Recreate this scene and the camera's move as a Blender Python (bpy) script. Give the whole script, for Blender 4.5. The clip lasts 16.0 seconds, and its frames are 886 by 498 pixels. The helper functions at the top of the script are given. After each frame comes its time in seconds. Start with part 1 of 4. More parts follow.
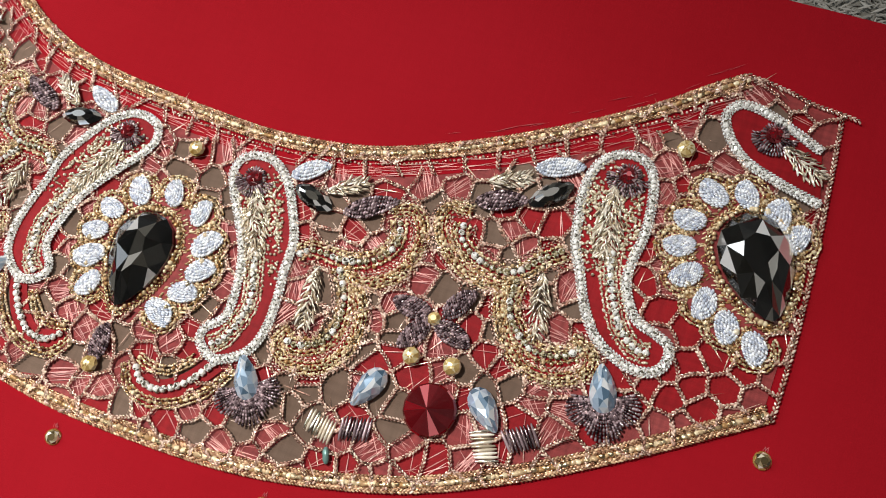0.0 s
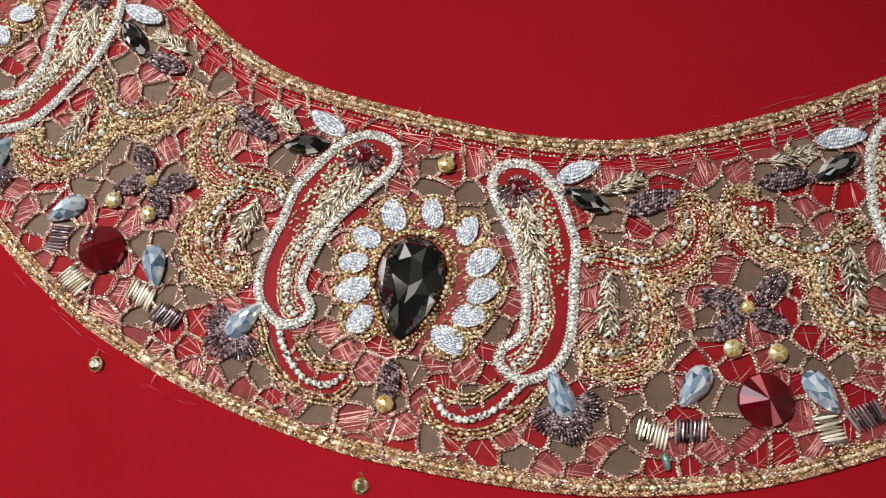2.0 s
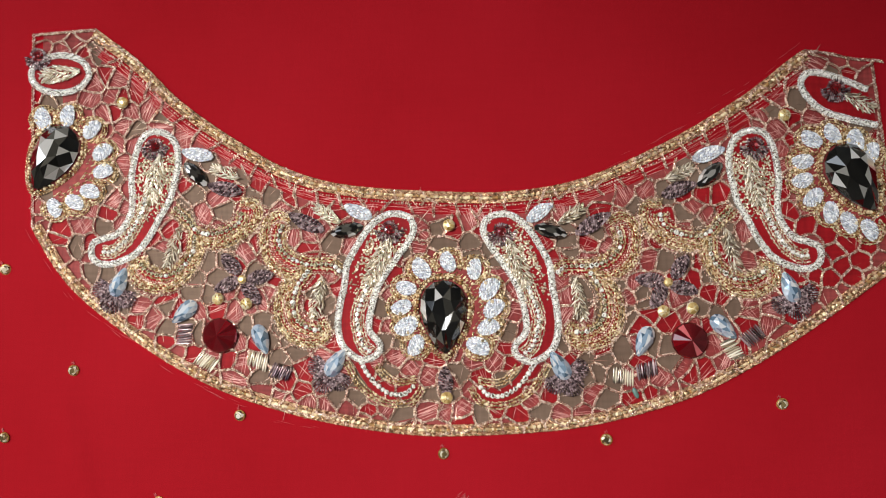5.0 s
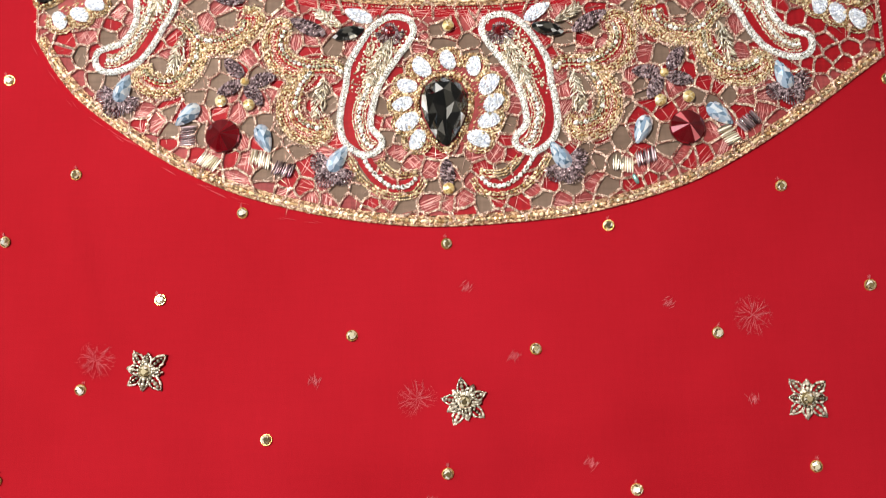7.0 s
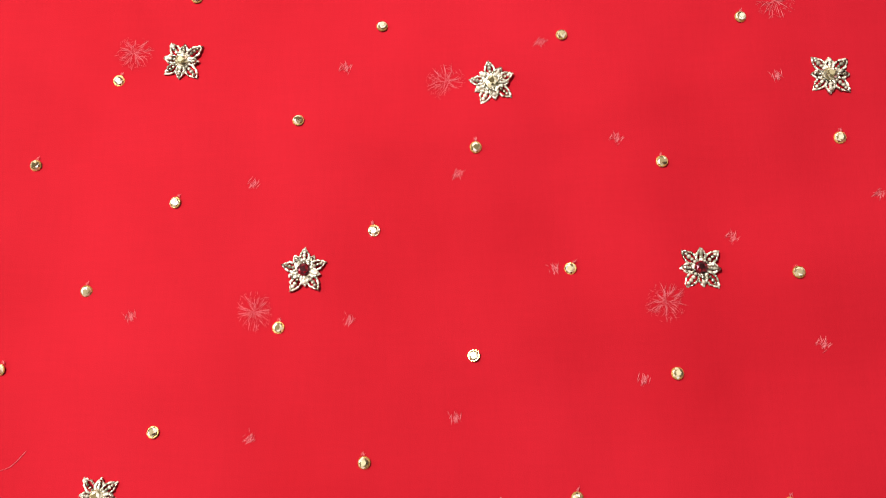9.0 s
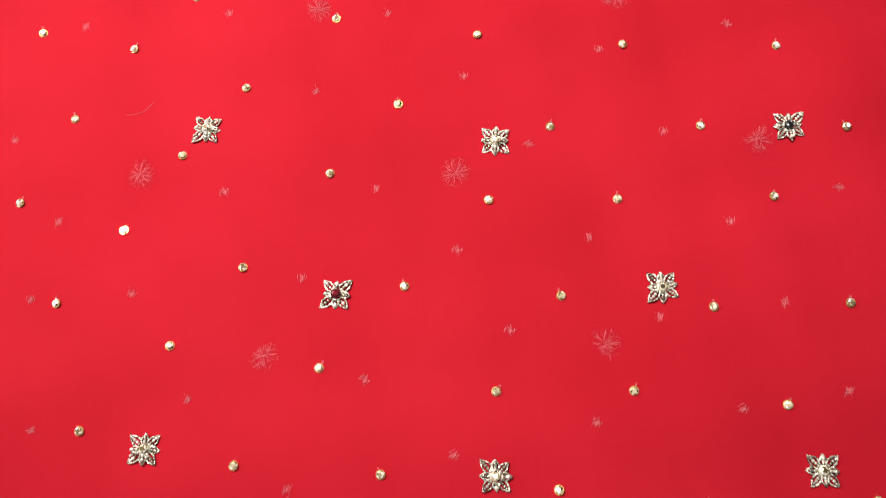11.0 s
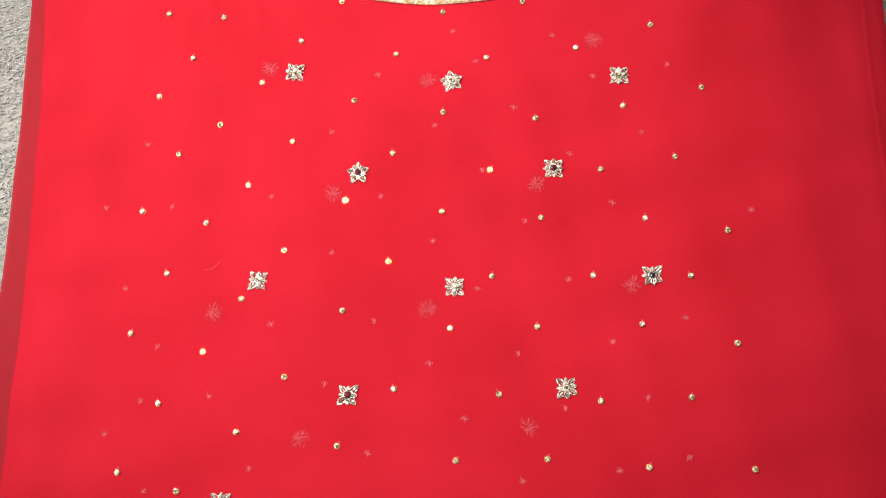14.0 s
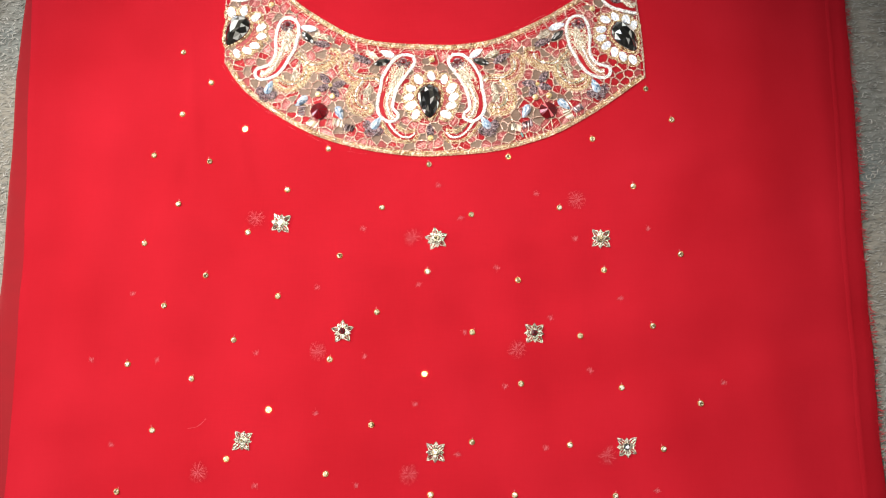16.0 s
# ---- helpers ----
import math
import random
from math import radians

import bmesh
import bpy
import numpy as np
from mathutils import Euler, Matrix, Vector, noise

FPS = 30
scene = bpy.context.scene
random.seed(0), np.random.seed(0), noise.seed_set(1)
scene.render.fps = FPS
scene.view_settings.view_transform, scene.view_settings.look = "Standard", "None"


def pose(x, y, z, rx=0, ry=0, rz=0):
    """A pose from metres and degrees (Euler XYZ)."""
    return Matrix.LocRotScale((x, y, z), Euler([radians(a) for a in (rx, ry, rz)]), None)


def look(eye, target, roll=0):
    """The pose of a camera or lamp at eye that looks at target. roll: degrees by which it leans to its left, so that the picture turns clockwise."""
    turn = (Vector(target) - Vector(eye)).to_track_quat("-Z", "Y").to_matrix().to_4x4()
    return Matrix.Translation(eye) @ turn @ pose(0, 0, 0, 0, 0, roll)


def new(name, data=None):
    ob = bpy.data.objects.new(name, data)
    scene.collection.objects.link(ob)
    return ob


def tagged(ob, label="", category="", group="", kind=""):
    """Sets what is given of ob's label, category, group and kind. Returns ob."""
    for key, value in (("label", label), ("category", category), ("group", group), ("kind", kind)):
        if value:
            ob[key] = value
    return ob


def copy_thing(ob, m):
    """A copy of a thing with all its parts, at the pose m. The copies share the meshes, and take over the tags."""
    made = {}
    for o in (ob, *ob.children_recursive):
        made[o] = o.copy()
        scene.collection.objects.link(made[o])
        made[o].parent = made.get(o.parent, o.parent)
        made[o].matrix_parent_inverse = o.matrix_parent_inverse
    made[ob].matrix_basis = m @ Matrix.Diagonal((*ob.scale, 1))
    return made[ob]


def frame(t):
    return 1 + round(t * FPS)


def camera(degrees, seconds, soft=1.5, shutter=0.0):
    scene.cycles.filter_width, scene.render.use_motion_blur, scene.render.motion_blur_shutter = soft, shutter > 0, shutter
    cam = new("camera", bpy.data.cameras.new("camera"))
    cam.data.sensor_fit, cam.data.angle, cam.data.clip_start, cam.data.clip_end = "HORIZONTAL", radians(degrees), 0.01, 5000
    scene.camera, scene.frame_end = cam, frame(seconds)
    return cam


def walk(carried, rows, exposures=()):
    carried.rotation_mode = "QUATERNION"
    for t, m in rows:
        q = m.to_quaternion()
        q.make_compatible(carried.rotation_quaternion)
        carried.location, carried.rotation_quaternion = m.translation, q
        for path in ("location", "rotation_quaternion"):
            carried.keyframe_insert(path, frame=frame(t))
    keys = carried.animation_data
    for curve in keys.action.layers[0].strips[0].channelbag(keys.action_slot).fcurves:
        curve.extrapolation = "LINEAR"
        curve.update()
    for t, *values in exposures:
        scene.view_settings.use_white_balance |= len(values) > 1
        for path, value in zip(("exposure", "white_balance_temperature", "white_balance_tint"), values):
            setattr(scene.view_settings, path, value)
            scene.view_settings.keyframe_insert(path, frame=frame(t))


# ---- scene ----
cam = camera(55.3, 16.0, 1.0, 0.2)
PATH = [
    (0, (0.13830, 0.01718, 0.21843), (-0.35997, 0.43082, -1.67382), -29.228),
    (0.5, (0.12567, 0.01922, 0.21348), (-0.34513, 0.38646, -1.69531), -31.738),
    (1, (0.09655, 0.01464, 0.21449), (-0.28929, 0.37511, -1.71455), -28.590),
    (1.5, (0.06949, 0.00701, 0.22042), (-0.28173, 0.38651, -1.71158), -27.081),
    (2, (0.04199, -0.00367, 0.22560), (-0.27596, 0.41006, -1.70514), -24.536),
    (2.5, (0.01080, -0.00211, 0.23081), (-0.20616, 0.39342, -1.71765), -20.359),
    (3, (-0.01648, 0.00532, 0.24409), (-0.17369, 0.34651, -1.72031), -20.298),
    (3.5, (-0.00814, 0.02556, 0.27083), (-0.16698, 0.26942, -1.70788), -29.721),
    (3.7, (0.00395, 0.03662, 0.28448), (-0.14346, 0.23700, -1.69999), -33.915),
    (5.8, (0.02357, 0.00603, 0.35915), (-0.07880, 0.17420, -1.63114), -31.036),
    (6, (0.02681, -0.00368, 0.36367), (-0.11852, 0.16255, -1.62411), -40.776),
    (6.5, (0.01768, -0.03606, 0.34224), (-0.03618, 0.17286, -1.64609), -13.398),
    (7, (0.01106, -0.07753, 0.32751), (-0.07063, 0.24579, -1.64449), -14.779),
    (7.5, (0.00218, -0.10883, 0.30397), (-0.05720, 0.23991, -1.66449), -8.896),
    (8, (0.00368, -0.13872, 0.29547), (-0.07523, 0.24801, -1.66519), -11.817),
    (8.5, (0.00891, -0.17874, 0.28768), (-0.09567, 0.22553, -1.66824), -14.573),
    (9, (0.00512, -0.21347, 0.31015), (-0.11409, 0.19661, -1.64372), -16.587),
    (9.5, (0.00084, -0.24767, 0.32373), (-0.11757, 0.19628, -1.62278), -15.590),
    (10, (-0.00068, -0.29736, 0.34135), (-0.13373, 0.14417, -1.60476), -17.235),
    (10.2, (0.00112, -0.31696, 0.34952), (-0.14004, 0.13840, -1.59283), -17.229),
    (12.3, (0.00993, -0.47153, 0.47240), (-0.06726, 0.02500, -1.46344), -8.622),
    (12.5, (0.01532, -0.46474, 0.48247), (-0.07647, 0.06823, -1.44302), -8.963),
    (13, (0.01751, -0.45643, 0.51031), (-0.03469, 0.15244, -1.39404), -2.111),
    (13.5, (0.02492, -0.42458, 0.55214), (-0.08342, 0.16183, -1.35689), -7.717),
    (14, (0.03756, -0.38528, 0.59599), (-0.08992, 0.15570, -1.32524), -14.083),
    (14.5, (0.03515, -0.34324, 0.63182), (0.02959, 0.11630, -1.31466), -3.832),
    (15, (0.04241, -0.30832, 0.63289), (-0.02623, 0.14691, -1.31341), -10.250),
    (15.5, (0.04336, -0.27694, 0.63386), (-0.08188, 0.20739, -1.30257), -14.015),
    (16, (0.03227, -0.23390, 0.64636), (-0.03300, 0.19771, -1.30542), -8.336),
]
EXPOSURES = [(0.0, 0.46, 6500, 10), (1.5, 0.28, 6500, 10), (3.0, 0.04, 6500, 10), (3.7, 0.04, 6500, 10), (6.0, 0.58, 6600, 10), (7.5, 0.94, 6600, 10), (8.3, 1.24, 6550, 10), (9.0, 1.39, 6500, 10), (10.2, 1.43, 6500, 11), (12.5, 1.60, 6000, 14), (13.5, 1.58, 6050, 14), (14.5, 1.45, 6400, 11), (16.0, 1.31, 6500, 10)]
walk(cam, [(t, look(eye, target, roll)) for t, eye, target, roll in PATH], EXPOSURES)

# ---- world and lamps ----
MM = 0.001
world = bpy.data.worlds.new("room_air")
scene.world = world
world.use_nodes = True
world.node_tree.nodes["Background"].inputs[0].default_value = (0.75, 0.82, 0.95, 1)
world.node_tree.nodes["Background"].inputs[1].default_value = 0.6


def area_lamp(name, where, target, wide, high, watts, colour):
    data = bpy.data.lights.new(name, "AREA")
    data.shape, data.size, data.size_y, data.energy, data.color = "RECTANGLE", wide, high, watts, colour
    ob = new(name, data)
    ob.matrix_world = look(where, target)
    return ob


# daylight in the window opening of the west wall; an overhead strip and a spot are added
area_lamp("window_daylight", (-1.93, 0.3, 1.45), (0.0, -0.1, 0.0), 1.3, 1.2, 14, (0.82, 0.91, 1.0))
# unseen strip lamp below the ceiling, added so up-facing facets and metal glint
area_lamp("ceiling_tube", (0.15, -0.25, 2.55), (0.15, -0.25, 0.0), 1.2, 0.06, 2.2, (0.96, 0.98, 1.0))
# fixed unseen spot, added in place of a light that moves with the camera
spot = bpy.data.lights.new("stand_in_spot", "SPOT")
spot.energy, spot.color, spot.shadow_soft_size = 62, (1.0, 0.95, 0.88), 0.04
spot.spot_size, spot.spot_blend = radians(47), 1.0
new("stand_in_spot", spot).matrix_world = look((-0.42, 0.22, 1.18), (-0.085, -0.15, 0.0))


# ---- materials ----
def material(name):
    mat = bpy.data.materials.new(name)
    mat.use_nodes = True
    tree = mat.node_tree
    return mat, tree, tree.nodes["Principled BSDF"]


def node(tree, kind, **inputs):
    made = tree.nodes.new(kind)
    for key, value in inputs.items():
        made.inputs[key.replace("_", " ")].default_value = value
    return made


def metres(tree):
    return tree.nodes.new("ShaderNodeNewGeometry").outputs["Position"]


def grain(tree, scale, detail=3.0, stretch=(1, 1, 1)):
    scaled = node(tree, "ShaderNodeMapping")
    scaled.inputs["Scale"].default_value = stretch
    tree.links.new(metres(tree), scaled.inputs["Vector"])
    noisy = node(tree, "ShaderNodeTexNoise", Scale=scale, Detail=detail)
    tree.links.new(scaled.outputs[0], noisy.inputs["Vector"])
    return noisy.outputs["Fac"]


def ramp(tree, source, *stops):
    made = tree.nodes.new("ShaderNodeValToRGB")
    while len(made.color_ramp.elements) < len(stops):
        made.color_ramp.elements.new(0.5)
    for element, (at, colour) in zip(made.color_ramp.elements, stops):
        element.position, element.color = at, (*colour, 1)
    tree.links.new(source, made.inputs[0])
    return made.outputs[0]


def bump(tree, shader, source, metres_high, strength=1.0):
    made = node(tree, "ShaderNodeBump", Strength=strength, Distance=metres_high)
    tree.links.new(source, made.inputs["Height"])
    tree.links.new(made.outputs[0], shader.inputs["Normal"])


def mixed(tree, a, b, fac):
    made = tree.nodes.new("ShaderNodeMix")
    made.data_type = "RGBA"
    made.inputs[0].default_value = fac
    made.blend_type = "MULTIPLY"
    tree.links.new(a, made.inputs[6])
    tree.links.new(b, made.inputs[7])
    return made.outputs[2]


def cloth_material(name, dark, light, weave=2600, rough=0.8, thread=0.965, gloss=0.06):
    mat, tree, shader = material(name)
    big = ramp(tree, grain(tree, 9, 5), (0.25, dark), (0.75, light))
    warp = ramp(tree, grain(tree, 650, 2, (1, 0.12, 1)), (0.25, (thread, thread, thread)), (0.75, (1, 1, 1)))
    weft = ramp(tree, grain(tree, 650, 2, (0.12, 1, 1)), (0.25, (thread, thread, thread)), (0.75, (1, 1, 1)))
    tree.links.new(mixed(tree, mixed(tree, big, warp, 1.0), weft, 1.0), shader.inputs["Base Color"])
    shader.inputs["Roughness"].default_value = rough
    shader.inputs["Specular IOR Level"].default_value = gloss
    bump(tree, shader, grain(tree, weave, 2), 0.00015, 0.5)
    return mat


ROUND = set()  # materials of threads and beads, which are shaded round


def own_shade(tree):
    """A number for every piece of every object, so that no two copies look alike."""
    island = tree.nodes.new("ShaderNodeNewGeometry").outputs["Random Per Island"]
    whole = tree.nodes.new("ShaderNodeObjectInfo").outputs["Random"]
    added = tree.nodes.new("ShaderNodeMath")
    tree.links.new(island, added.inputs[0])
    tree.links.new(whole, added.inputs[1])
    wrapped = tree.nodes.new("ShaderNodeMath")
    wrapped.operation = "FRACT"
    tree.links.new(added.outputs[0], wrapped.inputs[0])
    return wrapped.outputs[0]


def metal_material(name, dark, light, rough=0.3, metallic=0.85, relief=2500):
    """Metal thread, wire or foil: every stitch or bead has its own shade."""
    mat, tree, shader = material(name)
    shade = own_shade(tree)
    tree.links.new(ramp(tree, shade, (0.0, dark), (1.0, light)), shader.inputs["Base Color"])
    turned = tree.nodes.new("ShaderNodeMath")
    turned.operation = "MULTIPLY"
    turned.inputs[1].default_value = 7.31
    part_of = tree.nodes.new("ShaderNodeMath")
    part_of.operation = "FRACT"
    tree.links.new(shade, turned.inputs[0])
    tree.links.new(turned.outputs[0], part_of.inputs[0])
    bare, foil = (metallic * 0.5,) * 3, (min(1.0, metallic * 2.2),) * 3
    tree.links.new(ramp(tree, part_of.outputs[0], (0.35, bare), (0.75, foil)), shader.inputs["Metallic"])
    shader.inputs["Roughness"].default_value = rough
    bump(tree, shader, grain(tree, relief, 2), 0.0002, 0.3)
    ROUND.add(name)
    return mat


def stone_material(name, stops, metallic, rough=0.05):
    """Foil-backed cut crystal: reflections and glints are painted in, a random base colour per facet."""
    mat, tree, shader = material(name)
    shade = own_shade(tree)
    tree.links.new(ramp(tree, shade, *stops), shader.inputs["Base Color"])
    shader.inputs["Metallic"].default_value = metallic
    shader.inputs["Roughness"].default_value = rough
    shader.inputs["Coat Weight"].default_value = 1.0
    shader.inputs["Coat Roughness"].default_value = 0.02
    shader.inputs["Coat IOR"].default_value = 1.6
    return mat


RED_CLOTH = cloth_material("red_georgette", (0.275, 0.0045, 0.0095), (0.335, 0.0075, 0.0155), gloss=0.05)
RED_SATIN = cloth_material("red_satin_ground", (0.24, 0.004, 0.008), (0.42, 0.014, 0.020), rough=0.55, thread=0.74, gloss=0.1)
PINK_GAUZE = cloth_material("rose_gauze", (0.26, 0.020, 0.022), (0.48, 0.11, 0.105), rough=0.6, thread=0.6, gloss=0.15)
TAUPE = cloth_material("taupe_lining", (0.12, 0.076, 0.055), (0.27, 0.19, 0.145), rough=0.8, thread=0.82)
ROSE_THREAD = metal_material("rose_gold_thread", (0.43, 0.22, 0.16), (1.0, 0.78, 0.64), 0.15, 0.5)
ORNAMENT_WIRE = metal_material("ornament_wire", (0.17, 0.14, 0.095), (0.80, 0.73, 0.60), 0.22, 0.5)
TEAL = metal_material("teal_bead", (0.16, 0.30, 0.27), (0.30, 0.46, 0.42), 0.15, 0.2)
BORDER_THREAD = metal_material("border_thread", (0.30, 0.14, 0.075), (0.88, 0.60, 0.38), 0.2, 0.5)
GOLD = metal_material("gold_bead", (0.40, 0.21, 0.075), (1.0, 0.85, 0.57), 0.15, 0.45)
PALE_GOLD = metal_material("pale_gold_wire", (0.52, 0.40, 0.24), (1.0, 0.93, 0.76), 0.18, 0.4)
SILVER = metal_material("silver_blue_wire", (0.48, 0.53, 0.64), (0.98, 0.99, 1.0), 0.24, 0.25)
WHITE_BEAD = metal_material("crystal_white_bead", (0.62, 0.60, 0.56), (1.0, 0.99, 0.97), 0.16, 0.3, 1500)
AUBERGINE = metal_material("aubergine_wire", (0.045, 0.022, 0.026), (0.52, 0.38, 0.40), 0.18, 0.7)
CHAMPAGNE = metal_material("champagne_wire", (0.44, 0.34, 0.22), (1.0, 0.93, 0.80), 0.15, 0.5)
PINK_THREAD = metal_material("rose_silk_thread", (0.36, 0.10, 0.095), (0.66, 0.33, 0.30), 0.4, 0.2)
# near-black and near-white stops below are painted reflections and highlights on random facets
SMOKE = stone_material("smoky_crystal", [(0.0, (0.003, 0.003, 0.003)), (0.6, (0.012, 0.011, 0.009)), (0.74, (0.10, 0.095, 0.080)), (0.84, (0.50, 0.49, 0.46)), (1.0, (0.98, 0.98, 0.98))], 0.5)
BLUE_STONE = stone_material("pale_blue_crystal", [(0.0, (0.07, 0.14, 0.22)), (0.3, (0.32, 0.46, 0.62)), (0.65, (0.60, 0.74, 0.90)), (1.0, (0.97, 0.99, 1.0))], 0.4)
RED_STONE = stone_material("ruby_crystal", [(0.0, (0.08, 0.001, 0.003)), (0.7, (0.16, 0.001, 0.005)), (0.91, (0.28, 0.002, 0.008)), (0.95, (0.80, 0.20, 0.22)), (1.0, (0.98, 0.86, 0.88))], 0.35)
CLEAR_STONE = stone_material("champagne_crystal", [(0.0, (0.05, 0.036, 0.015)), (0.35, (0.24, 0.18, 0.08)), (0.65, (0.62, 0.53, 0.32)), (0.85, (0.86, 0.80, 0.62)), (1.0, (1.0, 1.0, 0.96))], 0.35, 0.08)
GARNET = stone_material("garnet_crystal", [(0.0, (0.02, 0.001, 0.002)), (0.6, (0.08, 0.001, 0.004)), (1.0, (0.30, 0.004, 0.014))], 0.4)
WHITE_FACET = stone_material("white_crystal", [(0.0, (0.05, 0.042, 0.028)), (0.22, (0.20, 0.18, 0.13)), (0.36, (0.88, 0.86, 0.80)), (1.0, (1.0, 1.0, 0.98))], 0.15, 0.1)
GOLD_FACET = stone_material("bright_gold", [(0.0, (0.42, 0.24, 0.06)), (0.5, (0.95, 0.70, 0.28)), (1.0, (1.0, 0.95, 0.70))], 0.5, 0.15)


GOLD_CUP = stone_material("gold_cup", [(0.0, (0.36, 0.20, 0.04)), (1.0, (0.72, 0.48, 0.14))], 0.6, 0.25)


def ghost_material():
    """Stitching on the wrong side, muted by the sheer cloth over it."""
    mat, tree, shader = material("veiled_stitching")
    shade = tree.nodes.new("ShaderNodeNewGeometry").outputs["Random Per Island"]
    tree.links.new(ramp(tree, shade, (0.0, (0.32, 0.022, 0.030)), (1.0, (0.44, 0.085, 0.095))), shader.inputs["Base Color"])
    shader.inputs["Roughness"].default_value = 0.6
    return mat


def veil_material():
    mat, tree, shader = material("sheer_red_edge")
    shader.inputs["Base Color"].default_value = (0.21, 0.009, 0.013, 1)
    shader.inputs["Roughness"].default_value = 0.8
    shader.inputs["Specular IOR Level"].default_value = 0.06
    clear = tree.nodes.new("ShaderNodeBsdfTransparent")
    mix = tree.nodes.new("ShaderNodeMixShader")
    tree.links.new(ramp(tree, grain(tree, 60, 3), (0.3, (0.90, 0.90, 0.90)), (0.7, (0.98, 0.98, 0.98))), mix.inputs[0])
    tree.links.new(clear.outputs[0], mix.inputs[1])
    tree.links.new(shader.outputs[0], mix.inputs[2])
    tree.links.new(mix.outputs[0], tree.nodes["Material Output"].inputs[0])
    return mat


def carpet_material():
    mat, tree, shader = material("grey_carpet")
    base = ramp(tree, grain(tree, 5, 4), (0.3, (0.18, 0.16, 0.13)), (0.5, (0.25, 0.235, 0.20)), (0.68, (0.14, 0.165, 0.165)))
    fleck = ramp(tree, grain(tree, 260, 4, (0.35, 1, 1)), (0.2, (0.55, 0.53, 0.50)), (0.62, (1.0, 0.98, 0.95)))
    tree.links.new(mixed(tree, base, fleck, 1.0), shader.inputs["Base Color"])
    shader.inputs["Roughness"].default_value = 0.95
    bump(tree, shader, grain(tree, 420, 4, (0.4, 1, 1)), 0.002, 0.8)
    return mat


def plaster_material(name, colour):
    mat, tree, shader = material(name)
    tree.links.new(ramp(tree, grain(tree, 3, 4), (0.3, tuple(c * 0.9 for c in colour)), (0.7, colour)), shader.inputs["Base Color"])
    shader.inputs["Roughness"].default_value = 0.9
    bump(tree, shader, grain(tree, 90, 3), 0.001, 0.4)
    return mat


GHOST, VEIL, CARPET = ghost_material(), veil_material(), carpet_material()
FIBRE = metal_material("carpet_fibre", (0.15, 0.14, 0.12), (0.36, 0.345, 0.31), 0.9, 0.0)
FRAY = metal_material("frayed_red_thread", (0.22, 0.004, 0.008), (0.40, 0.012, 0.020), 0.8, 0.0)
PLASTER = plaster_material("pale_plaster", (0.62, 0.60, 0.56))


# ---- builders ----
rng = random.Random(7)


def joined(name, verts, faces, mat, parent=None, label="", smooth=False):
    mesh = bpy.data.meshes.new(name)
    mesh.from_pydata(verts, [], faces)
    mesh.materials.append(mat)
    if smooth or mat.name in ROUND:
        mesh.polygons.foreach_set("use_smooth", [True] * len(mesh.polygons))
    mesh.update()
    ob = new(name, mesh)
    ob.parent = parent
    return tagged(ob, label)


def shared(name, mesh, parent, m, label=""):
    ob = new(name, mesh)
    ob.parent, ob.matrix_basis = parent, m
    return tagged(ob, label)


def holder(name, x=0.0, y=0.0, z=0.0, turn=0.0):
    ob = new(name)
    ob.empty_display_size = 0.01
    ob.matrix_basis = pose(x, y, z, 0, 0, turn)
    return ob


def mesh_of(name, shape, mat):
    verts, faces = shape
    mesh = bpy.data.meshes.new(name)
    mesh.from_pydata([tuple(v) for v in verts], [], faces)
    mesh.materials.append(mat)
    if mat.name in ROUND:
        mesh.polygons.foreach_set("use_smooth", [True] * len(mesh.polygons))
    return mesh


def lathe(rings, sides, cap=True):
    """Verts and faces of a turned, faceted body: rings of (radius, height, turn in half sides)."""
    verts, faces = [], []
    for radius, height, half in rings:
        for k in range(sides):
            a = 2 * math.pi * (k + half / 2) / sides
            verts.append((radius * math.cos(a), radius * math.sin(a), height))
    for r in range(len(rings) - 1):
        for k in range(sides):
            a, b = r * sides + k, r * sides + (k + 1) % sides
            c, d = a + sides, b + sides
            if rings[r + 1][2] != rings[r][2]:
                faces += [(a, b, c), (b, d, c)]
            else:
                faces.append((a, b, d, c))
    if cap:
        faces.append(tuple(range((len(rings) - 1) * sides, len(rings) * sides)))
    return np.array(verts), faces


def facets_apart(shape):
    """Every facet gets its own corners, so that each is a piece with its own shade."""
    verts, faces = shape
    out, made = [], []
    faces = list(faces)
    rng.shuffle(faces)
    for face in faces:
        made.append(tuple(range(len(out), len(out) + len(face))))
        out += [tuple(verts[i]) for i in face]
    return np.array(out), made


def spindle(length, width, height, sides=5):
    """A stitch or a bugle of wire: a plump body with blunt round ends, along x."""
    rings = ((-0.44, 0.55), (-0.24, 1.0), (0.24, 1.0), (0.44, 0.55))
    verts = [(-length / 2, 0, 0)]
    for at, r in rings:
        for k in range(sides):
            a = 2 * math.pi * k / sides
            verts.append((at * length, r * width / 2 * math.cos(a), r * height / 2 * math.sin(a)))
    last = len(verts)
    verts.append((length / 2, 0, 0))
    faces = []
    for k in range(sides):
        n = (k + 1) % sides
        faces.append((0, 1 + n, 1 + k))
        for r in range(3):
            a = 1 + r * sides
            faces.append((a + k, a + n, a + sides + n, a + sides + k))
        faces.append((last - sides + k, last - sides + n, last))
    return np.array(verts), faces


def hair(length, width):
    """A fine thread: three sides, drawn out to both ends, along x."""
    verts = [(-length / 2, 0, 0), (0, width / 2, 0), (0, -width / 2, 0), (0, 0, width * 0.3), (length / 2, 0, 0)]
    return np.array(verts), [(0, 3, 1), (0, 2, 3), (4, 1, 3), (4, 3, 2)]


